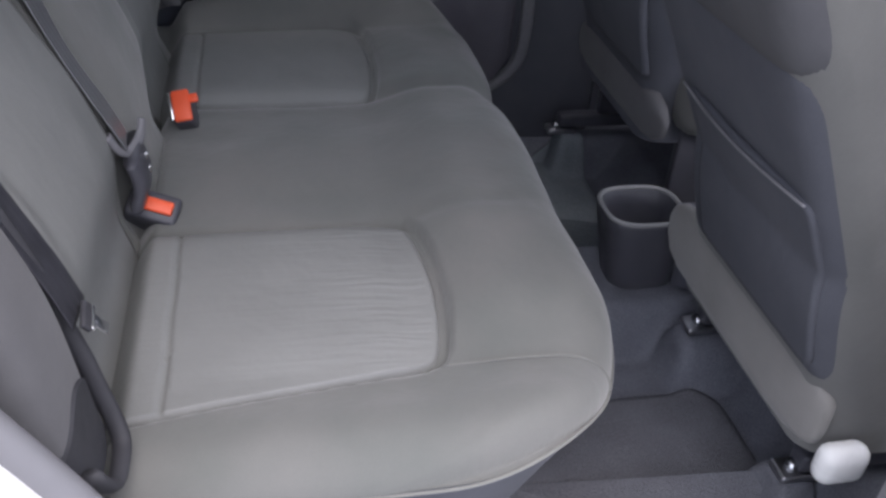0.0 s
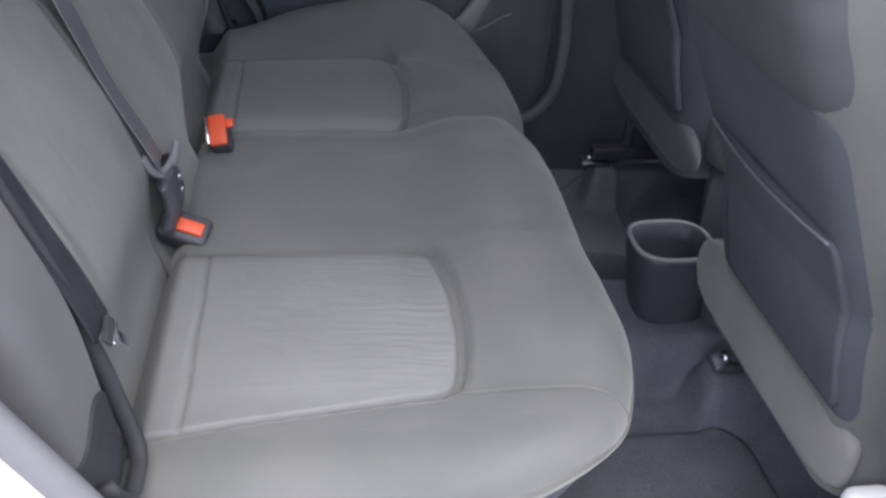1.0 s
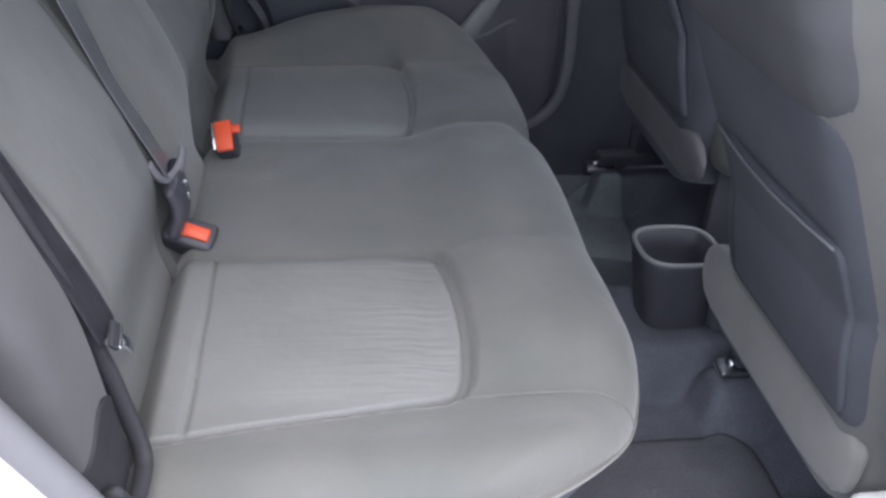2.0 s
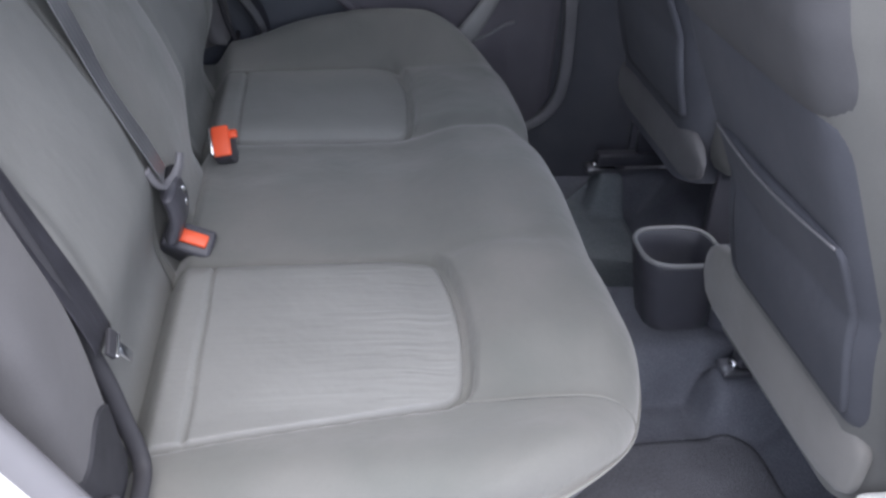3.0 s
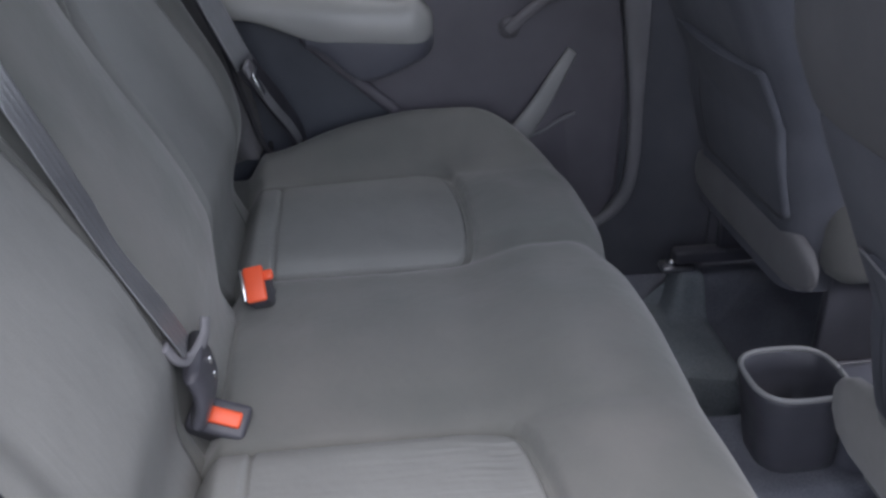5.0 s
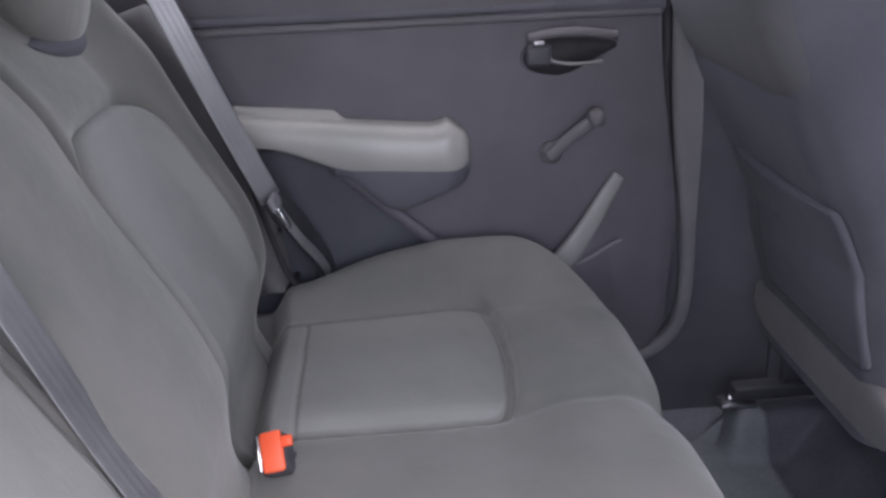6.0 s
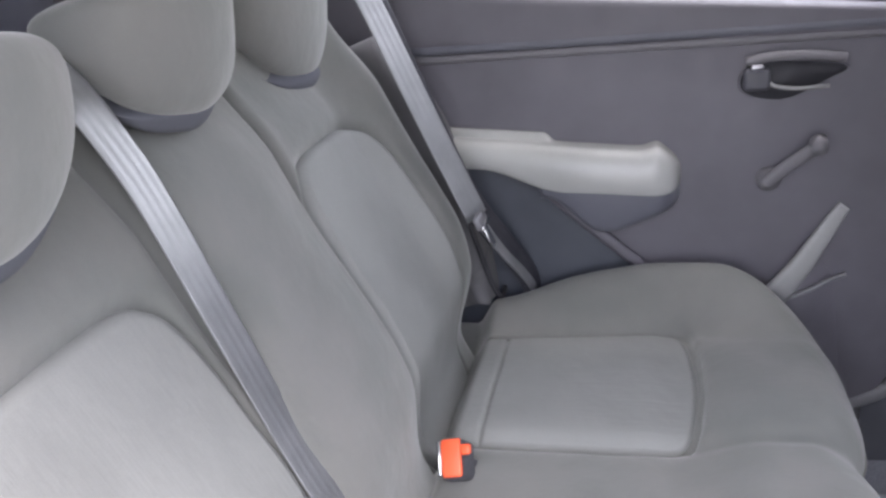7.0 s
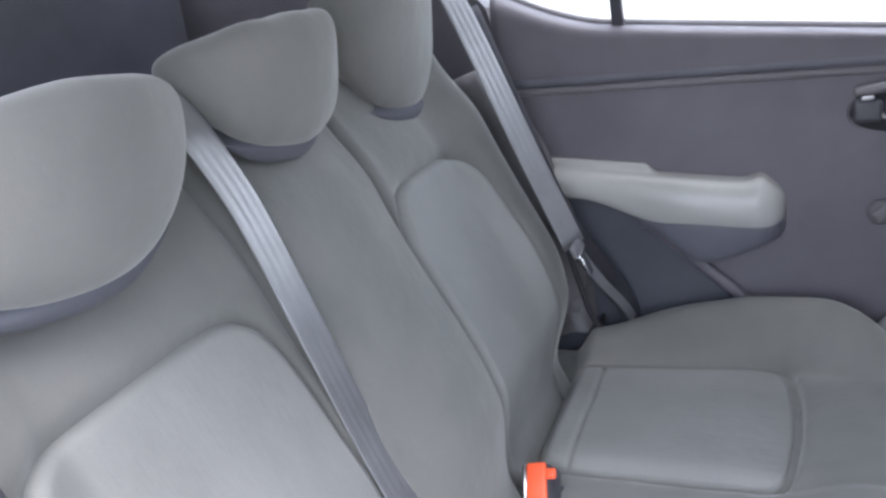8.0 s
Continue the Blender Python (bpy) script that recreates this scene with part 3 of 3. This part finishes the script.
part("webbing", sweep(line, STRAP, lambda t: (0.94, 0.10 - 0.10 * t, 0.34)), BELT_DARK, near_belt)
tongue((-0.439, -0.546, 0.533), (0.45, 0.25, -0.80), near_belt, RUBBER, 0.52)


def buckle(place, turn, bw, bh, grow, label, tab=False):
    """A black buckle with its orange button, on a short stalk."""
    ob = thing("seat_belt_buckle", place, label, "buckle", "rear buckles")
    m = Matrix.Translation(place) @ Euler([radians(a) for a in turn]).to_matrix().to_4x4()

    def lay(bm):
        bmesh.ops.transform(bm, matrix=m, verts=bm.verts)
        return bm

    body = part("housing", lay(rbox(-0.003, 0, -0.033, bw + grow, bh + grow, 0.06, 0.006)), BLACK, ob)
    b = rbox(0, 0, 0, bw, bh, 0.008, 0.003)
    if tab:
        b = add(b, rbox(bw * 0.5 + 0.005, bh * 0.2, -0.003, 0.014, 0.014, 0.007, 0.003))
    part("button", lay(b), RED, body, "orange red release button")
    part("slot", lay(rbox(-bw / 2 - 0.003, 0, 0.001, 0.006, bh * 0.9, 0.008, 0.002, 2)), STEEL, body, "bright slot edge")
    part("stalk", lay(rbox(0, 0, -0.08, 0.02, 0.012, 0.06, 0.004)), BLACK, ob)
    return ob


buckle((-0.433, -0.154, 0.392), (38, 18, -8), 0.044, 0.018, 0.022, "black buckle with an orange button by the middle seat")
buckle((-0.412, 0.081, 0.417), (48, -10, 0), 0.026, 0.048, 0.003, "upright orange buckle between the seats", True)


# ---- far rear door ----
def belt_line(x):
    return 0.881 - 0.105 * x + 0.75 * max(0.0, -0.40 - x) ** 1.6


door = thing("car_door", (-0.16, 0.66, 0.10), "closed charcoal plastic rear door with manual winder", "car door")


def door_face(u, v):
    x = -0.585 + (0.79 + 0.045 * smooth(1.0, 0.3, v)) * u
    low = 0.12 + 0.13 * max(0.0, (x - 0.10) / 0.15) ** 2
    z = low + (0.822 - low) * v
    y = 0.632 - 0.012 * math.sin(math.pi * v)
    along = (x + 0.32) * 0.8 + (z - 0.565) * 0.6
    y += 0.010 * smooth(0.012, -0.012, along) * smooth(0.66, 0.60, z)
    y += 0.006 * smooth(0.225, 0.245, x)
    return Vector((x, y, z))


part("panel", sheet(100, 90, door_face, lambda u, v: Vector((door_face(u, v).x, 0.70, door_face(u, v).z))), DOOR, door)


def upper_face(u, v):
    x = -0.585 + 0.792 * u
    z = 0.818 + (belt_line(x) - 0.818) * math.sin(math.pi / 2 * v)
    r = max(0.0, v - 0.6) / 0.4
    y = 0.622 + 0.03 * r * r + 0.010 * smooth(0.16, 0.0, v)
    return Vector((x, y, z))


part("upper_trim", sheet(60, 24, upper_face, lambda u, v: Vector((upper_face(u, v).x, 0.70, upper_face(u, v).z))), DOOR, door, "grey plastic rail under the window")
part("trim_groove", sweep([Vector((-0.57 + 0.77 * k / 20, 0.629, 0.8225)) for k in range(21)], oval(0.0075, 0.006, 12), (0, -1, 0)), WINDER, door, "pale line along the rail")

part("trim_recess", sweep([Vector((-0.57 + 0.77 * k / 20, 0.6245, 0.838)) for k in range(21)], oval(0.008, 0.0035, 8), (0, -1, 0)), DOOR_DARK, door, "darker groove under the rail")

skin = [(-0.62, -0.1), (0.34, -0.1), (0.34, 0.82), (-0.3, 0.87), (-0.62, 0.95)]
part("outer_skin", slab(skin, 0.704, 0.735), PAINT, door, "white painted outer panel", True)


def leaning(bm):
    """Leans glass inward towards the roof."""
    for v in bm.verts:
        v.co.y -= 0.30 * max(0.0, v.co.z - 0.88)
    return bm


win = [(-0.365, belt_line(-0.365)), (0.21, belt_line(0.21)), (0.20, 1.17), (-0.365, 1.20)]
pane = part("window_pane", leaning(slab(win, 0.668, 0.672)), GLASS, door, "clear side window glass", True)
pane.visible_shadow = False
win = [(-0.70, 1.05), (-0.60, 0.965), (-0.50, belt_line(-0.50)), (-0.385, belt_line(-0.385)), (-0.385, 1.20), (-0.66, 1.18)]
pane = part("quarter_pane", leaning(slab(win, 0.668, 0.672)), GLASS, door, "clear fixed quarter glass", True)
pane.visible_shadow = False
part("window_divider", leaning(rbox(-0.375, 0.668, 1.05, 0.020, 0.022, 0.30, 0.004)), BLACK, door, "black upright bar in the window")
part("window_seal", sweep([Vector((-0.56 + 0.76 * k / 24, 0.664, belt_line(-0.56 + 0.76 * k / 24) + 0.002)) for k in range(25)], oval(0.007, 0.007, 10)), TRIM, door, "grey window seal")



def arm_ring(k, lower):
    """One cross-section of the armrest: raised lip at the door, flat top, rounded edge, face tucking in below."""
    x = -0.525 + 0.410 * k / 64
    g = math.sqrt(max(0.0, 1 - max(0.0, (x + 0.165) / 0.0505) ** 2.4)) * 0.999 + 0.001
    top = 0.6885 - 0.100 * (x + 0.46) + 0.010 * math.exp(-((x + 0.153) / 0.018) ** 2) - 0.034 * (1 - g)
    lip = 0.014 * smooth(-0.318, -0.340, x)
    split = 0.641 - 0.042 * smooth(-0.46, -0.30, x) - 0.010 * smooth(-0.30, -0.12, x) + 0.010 * (1 - g)
    deep = 0.584 - 0.062 * smooth(-0.335, -0.245, x) + 0.036 * smooth(-0.24, -0.115, x) + 0.020 * (1 - g)
    front = 0.632 - (0.050 + 0.018 * smooth(-0.46, -0.25, x)) * g
    back = 0.638

    if lower:
        low = min(deep, split - 0.002)
        zs = [split + 0.004 - (split + 0.004 - low) * math.sin(math.pi / 2 * n / 14) for n in range(15)]
        rim = [(x, front + 0.004 + 0.018 * g * (n / 14) ** 2 + 0.024 * g * max(0.0, (n - 11) / 3) ** 2, z) for n, z in enumerate(zs)]
        return [(x, back, zs[0])] + [(x, min(p[1], 0.634), p[2]) for p in rim] + [(x, back, low)]
    r = 0.030 * g + 0.0005
    tall = min(0.062, top - split - 0.004)
    flat = [(back, top + lip), (0.622, top + lip), (0.616, top + lip * 0.93), (0.613, top + lip * 0.5), (0.611, top + lip * 0.1)]
    flat = [(max(y, front + r + 0.0002 * (5 - n)), z) for n, (y, z) in enumerate(flat)]
    curve = [(front + r - r * math.sin(math.pi / 2 * n / 12), top - tall + tall * math.cos(math.pi / 2 * n / 12) ** 0.8) for n in range(13)]
    drop = [(front + 0.0008 * n, top - tall - (top - tall - split) * n / 4) for n in range(1, 5)]
    return [(x, y, z) for y, z in flat + curve + drop + [(back, split)]]


arm = part("armrest", loft([arm_ring(k, False) for k in range(65)]), ARM, door, "pale silver grey plastic armrest")
part("pull_cup", loft([arm_ring(k, True) for k in range(28, 65)]), DOOR_DARK, arm, "dark lower body of the armrest")
part("lower_rib", sweep(spline([(-0.345, 0.616, 0.602), (-0.335, 0.612, 0.587), (-0.26, 0.610, 0.519), (-0.183, 0.610, 0.449), (-0.06, 0.612, 0.335)]), oval(0.011, 0.007, 12), (0, -1, 0)), DOOR, door, "slanting rib along the edge")

def lens(grow, n=40):
    """Outline of the handle recess: blunt and deep at one end, drawn out at the other."""
    ring = []
    for a, b in oval(0.078, 1.0, n, 2.4):
        u = (a + 0.078) / 0.156
        half = 0.031 - 0.019 * smooth(0.35, 1.0, u)
        ring.append((0.053 + a * grow, 0.757 + 0.014 * smooth(0.4, 1.0, u) + b * half * grow))
    return ring


bez = loft([[(x, y, z) for x, z in lens(g)] for y, g in ((0.632, 1.05), (0.627, 1.05), (0.6245, 1.03), (0.6245, 1.0), (0.630, 0.97))], False)
handle = part("release_handle", bez, DOOR, door, "charcoal inner door handle in a recess")
part("handle_cup", loft([[(x, y, z) for x, z in lens(1.0)] for y in (0.632, 0.6255)]), RUBBER, handle, "dark recess")
lid = spline([(-0.018, 0.622, 0.789), (0.02, 0.618, 0.796), (0.07, 0.618, 0.796), (0.128, 0.622, 0.788)])
part("handle_lip", sweep(lid, oval(0.008, 0.007, 12), (0, -1, 0)), WINDER, handle, "paler moulded lip")
part("handle_block", rbox(-0.001, 0.616, 0.762, 0.042, 0.016, 0.036, 0.008, 4), BLACK, handle)
part("lever", sweep(spline([(0.016, 0.616, 0.758), (0.026, 0.613, 0.751), (0.06, 0.612, 0.746), (0.105, 0.617, 0.747)]), oval(0.0032, 0.0035, 12), (0, -1, 0)), FIN, handle, "grey pull lever")
part("lock_knob", rbox(-0.002, 0.611, 0.782, 0.020, 0.012, 0.008, 0.0035), ZINC, handle, "grey lock slider")

crank = part("window_winder", cyl((0.022, 0.620, 0.598), (0, 1, 0), 0.019, 0.022, 28), WINDER, door, "grey plastic window winder")
part("winder_arm", sweep(spline([(0.014, 0.606, 0.592), (0.052, 0.600, 0.627), (0.094, 0.596, 0.658)]), oval(0.011, 0.006, 12, 2.6), (0, -1, 0)), WINDER, crank)
part("winder_knob", cyl((0.090, 0.582, 0.662), (0.1, 1, 0), 0.012, 0.034, 20, 0.014), WINDER, crank)

lip = spline([(-0.005, 0.600, 0.350), (0.035, 0.596, 0.396), (0.075, 0.598, 0.450), (0.110, 0.606, 0.505), (0.140, 0.618, 0.548)], 8)
pocket = part("door_pocket", sheet(30, 20, lambda u, v: Vector((-0.35 + 0.52 * u, 0.628 - 0.045 * math.sin(math.pi * min(1, v * 0.9 + 0.1)) * smooth(1.0, 0.75, u), 0.16 + (0.2 + 0.17 * smooth(0.55, 1.0, u)) * v)),
                                lambda u, v: Vector((-0.35 + 0.52 * u, 0.64, 0.16 + (0.2 + 0.17 * smooth(0.55, 1.0, u)) * v))), DOOR, door, "dark moulded door pocket")
rings = []
for k, p in enumerate(lip):
    g = 1.1 - 0.62 * k / (len(lip) - 1)
    rings.append([p + Vector((0.62, 0, -0.55)) * (a * g) + Vector((0.3, -0.9, 0.3)) * (b * g) for a, b in oval(0.028, 0.011, 16, 2.6)])
part("pocket_lip", loft(rings), FIN, pocket, "lighter grey pocket edge")
part("pocket_rim", sweep(spline([(0.055, 0.598, 0.392), (0.09, 0.600, 0.405), (0.12, 0.606, 0.420), (0.150, 0.616, 0.428)]), oval(0.004, 0.004, 10)), TRIM, pocket)

arch = slab([(-0.62, 0.25), (0.04, 0.25), (-0.183, 0.449), (-0.335, 0.587), (-0.43, 0.66), (-0.62, 0.70)], 0.613, 0.66)
structure("wall_wheel_arch", arch, ARCH, "dark plastic side trim over the wheel arch")

# the trim round the far doorway, and the rubber beside it
run = spline([(0.245, 0.640, 1.15), (0.252, 0.640, 0.80), (0.276, 0.640, 0.45), (0.280, 0.640, 0.30), (0.262, 0.640, 0.225), (0.205, 0.640, 0.178), (0.10, 0.640, 0.155), (-0.3, 0.64, 0.14)], 10)
rings = []
for k, p in enumerate(run):
    d = (run[min(k + 1, len(run) - 1)] - run[max(k - 1, 0)]).normalized()
    g = 0.50 + 0.50 * smooth(0.40, 0.66, p.z)
    rings.append([p + Vector((d.z, 0, -d.x)) * (a * g) + Vector((0, b, 0)) for a, b in oval(0.027, 0.014, 16, 2.8)])
tagged(link_mesh("trim_doorway", loft(rings), TRIM), "grey plastic trim round the far doorway", kind="structure")
run = spline([(0.210, 0.645, 1.15), (0.217, 0.645, 0.80), (0.240, 0.645, 0.45), (0.240, 0.645, 0.33), (0.222, 0.645, 0.265), (0.17, 0.645, 0.22)], 10)
tagged(link_mesh("trim_door_seal", sweep(run, oval(0.009, 0.012, 12), (0, -1, 0)), RUBBER), "black rubber door seal", kind="structure")

# the open doorway nearest the camera: sill trim and painted jamb
run = spline([(-0.66, -0.690, 0.98), (-0.585, -0.695, 0.78), (-0.508, -0.698, 0.615), (-0.448, -0.698, 0.495), (-0.375, -0.695, 0.34), (-0.26, -0.69, 0.18), (-0.10, -0.69, 0.10), (0.25, -0.69, 0.07)], 10)
tagged(link_mesh("trim_sill", sweep(run, oval(0.024, 0.014, 16, 2.6), (0.2, -0.95, 0.2)), TRIM), "grey sill trim round the open doorway", kind="structure")
run = spline([(-0.69, -0.715, 0.99), (-0.612, -0.72, 0.785), (-0.533, -0.722, 0.610), (-0.474, -0.722, 0.493), (-0.40, -0.72, 0.335), (-0.285, -0.715, 0.165), (-0.12, -0.715, 0.03), (0.25, -0.715, 0.01)], 10)
tagged(link_mesh("trim_jamb", sweep(run, oval(0.034, 0.025, 16, 3.0), (0.2, -0.95, 0.2)), PAINT), "white painted door jamb", kind="structure")


# ---- front seats ----
def seat_back_x(z):
    return 0.345 - 0.045 * smooth(0.25, 0.48, z) - 0.49 * max(0.0, z - 0.47) + 0.25 * max(0.0, z - 0.78)


def front_seat(label, outer, slide=0.0, lift=0.0):
    ob = thing("front_seat", (0.55, 0, 0.09), label, "car seat", "front seats")

    mid, bag_mid = 0.030 * outer, (-0.047 if outer < 0 else -0.012)

    def rim_drop(y, z):
        half = 0.197 - 0.03 * smooth(0.7, 0.95, z)
        p, q = max(0.0, 1 - (half - abs(y - mid)) / 0.045), max(0.0, 1 - (0.95 - z) / 0.06)
        d = min(1.0, math.sqrt(p * p + q * q))
        return 0.05 * (1 - math.sqrt(1 - d * d)), half

    def shell(u, v):
        t = 2 * u - 1
        w = 2 * v - 1
        z = 0.575 + 0.375 * (1.5 * w - 0.5 * w ** 3)
        y = mid + rim_drop(mid, z)[1] * (1.5 * t - 0.5 * t ** 3)
        return Vector((seat_back_x(z) + rim_drop(y, z)[0], y, z))

    def shell_base(u, v):
        p = shell(u, v)
        return Vector((p.x + 0.095, mid + (p.y - mid) * 1.02, p.z))

    # Far seat's backrest and hem take darker cloth, with its shade in the colour.
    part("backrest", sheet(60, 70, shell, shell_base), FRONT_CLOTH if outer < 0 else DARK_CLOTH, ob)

    def board(u, v, deep=0.008, z0=0.308, z1=0.705, w=0.190):
        a, b, r = squircle(u, v, 18.0)
        z = (z0 + z1) / 2 + (z1 - z0) / 2 * b
        y = mid + min(w, rim_drop(mid, z)[1] - 0.007) * a
        return Vector((seat_back_x(z) + rim_drop(y, z)[0] - deep * math.sqrt(max(0.0, 1 - r ** 6)) + 0.002, y, z))

    def upper(u, v):
        a, b, r = squircle(u, v, 7.0)
        z = 0.815 + 0.125 * b
        y = mid + (rim_drop(mid, z)[1] - 0.004) * a
        return Vector((seat_back_x(z) + 0.8 * rim_drop(y, z)[0] - 0.013 * math.sqrt(max(0.0, 1 - r ** 5)) + 0.004, y, z))

    part("upper_back", sheet(44, 30, upper, lambda u, v: upper(u, v) + Vector((0.02, 0, 0))), UPPER_CLOTH, ob, "padded grey cloth upper back")
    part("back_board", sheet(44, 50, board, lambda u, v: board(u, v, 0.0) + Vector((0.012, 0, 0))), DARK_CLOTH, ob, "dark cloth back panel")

    def pouch(u, v):
        p = board(u, v, 0.0, 0.325, 0.560, 0.150)
        return p + Vector((-0.011 - 0.008 * math.sin(math.pi * u) * v, bag_mid - mid, 0))

    bag = part("map_pocket", sheet(40, 24, pouch, lambda u, v: pouch(u, v) + Vector((0.012, 0, 0))), DARK_CLOTH, ob, "dark cloth map pocket")
    hem = [Vector((seat_back_x(0.560) - 0.013 - 0.008 * math.sin(math.pi * k / 30), bag_mid - 0.150 + 0.30 * k / 30, 0.560 - 0.004 * math.sin(math.pi * k / 30))) for k in range(31)]
    part("hem", sweep(hem, oval(0.0017, 0.0017, 8)), TRIM if outer < 0 else DARK_CLOTH, bag, "paler elastic hem")
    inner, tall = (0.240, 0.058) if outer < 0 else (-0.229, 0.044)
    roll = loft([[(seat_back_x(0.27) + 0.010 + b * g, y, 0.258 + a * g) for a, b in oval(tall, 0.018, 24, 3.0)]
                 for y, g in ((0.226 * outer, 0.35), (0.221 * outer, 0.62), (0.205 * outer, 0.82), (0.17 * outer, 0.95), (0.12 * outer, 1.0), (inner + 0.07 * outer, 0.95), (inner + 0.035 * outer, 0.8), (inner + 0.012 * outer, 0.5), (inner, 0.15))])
    # Far roll is a darker copy: the dimness there is painted in.
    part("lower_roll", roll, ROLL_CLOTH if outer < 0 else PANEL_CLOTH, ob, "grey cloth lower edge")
    part("seat_cushion", rbox(0.64, 0, 0.29, 0.50, 0.44, 0.14, 0.05, 4), FRONT_CLOTH, ob)
    for y in (-0.165, 0.145 if outer < 0 else 0.23):
        rail = part("rail", rbox(0.62 - slide, y, 0.125 - lift, 0.48, 0.034, 0.03, 0.006), BLACK, ob)
        part("bracket", rbox(0.390 - slide, y, 0.101 - lift, 0.070, 0.040, 0.014, 0.005), ZINC, rail, "zinc rail bracket")
        part("bolt", cyl((0.378 - slide, y, 0.112 - lift), (-0.2, 0, 1), 0.011, 0.012, 6), STEEL, rail, "bright bolt")
        part("leg", rbox(0.62 - slide, y, 0.185 - lift / 2, 0.30, 0.02, 0.09 + lift, 0.005), BLACK, ob)
    if outer < 0:
        part("recliner_cover", rbox(0.375, 0.250 * outer, 0.218, 0.066, 0.036, 0.058, 0.018, 4), PAINT, ob, "pale plastic recliner cover")
    return ob


seat = front_seat("grey cloth front seat with a dark back panel and map pocket", -1, -0.015)
seat.matrix_basis = pose(0.55, -0.285, 0.09)
seat = front_seat("grey cloth front seat raised higher, darkened for shade, with a dark map pocket", 1, 0.055, 0.075)
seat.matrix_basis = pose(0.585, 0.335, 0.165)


# ---- console between the front seats ----
console = thing("centre_console", (0.6, 0.02, 0.06), "dark plastic console with a rear cup holder", "console")
rings = []
for z, a, b, dx in ((0.06, 0.058, 0.050, 0.02), (0.12, 0.063, 0.055, 0.012), (0.20, 0.070, 0.062, 0.003), (0.228, 0.072, 0.064, 0.0),
                    (0.235, 0.070, 0.062, 0.0), (0.232, 0.064, 0.056, 0.0), (0.20, 0.060, 0.052, 0.0), (0.14, 0.054, 0.047, 0.0), (0.135, 0.04, 0.035, 0.0)):
    rings.append([(0.332 + dx + p, 0.022 + q, z) for p, q in oval(a, b, 40, 3.0)])
cup = part("cup_holder", loft(rings), BLACK, console, "dark round cup holder")
ring = [Vector((0.332 + p, 0.022 + q, 0.236)) for p, q in oval(0.069, 0.061, 41, 3.0)]
# Rim in a lighter grey than the cup.
part("rim", sweep(ring + ring[:1], oval(0.0042, 0.0040, 10)), FIN, cup, "paler rim")
part("tunnel_cover", rbox(0.75, 0.02, 0.13, 0.70, 0.13, 0.16, 0.03, 4), DOOR_DARK, console)


# ---- floor mats ----
def floor_mat(y0, y1, material, label):
    def top(u, v):
        a, b, r = squircle(u, v, 10.0)
        x, y = 0.175 + 0.245 * a, (y0 + y1) / 2 + (y1 - y0) / 2 * b
        p = floor_top((x + 0.5) / 2.3, (y + 0.7) / 1.4)
        return p + Vector((0, 0, 0.006 + 0.004 * (1 - smooth(0.95, 1.0, r))))

    ob = link_mesh("floor_mat", sheet(90, 90, top, lambda u, v: top(u, v) - Vector((0, 0, 0.014))), material)
    return tagged(ob, label, "floor mat", "floor mats")


floor_mat(-0.600, -0.20, MAT, "worn dark grey carpet mat in the footwell")
floor_mat(0.175, 0.585, MAT_PALE, "pale grey carpet mat in the far footwell")
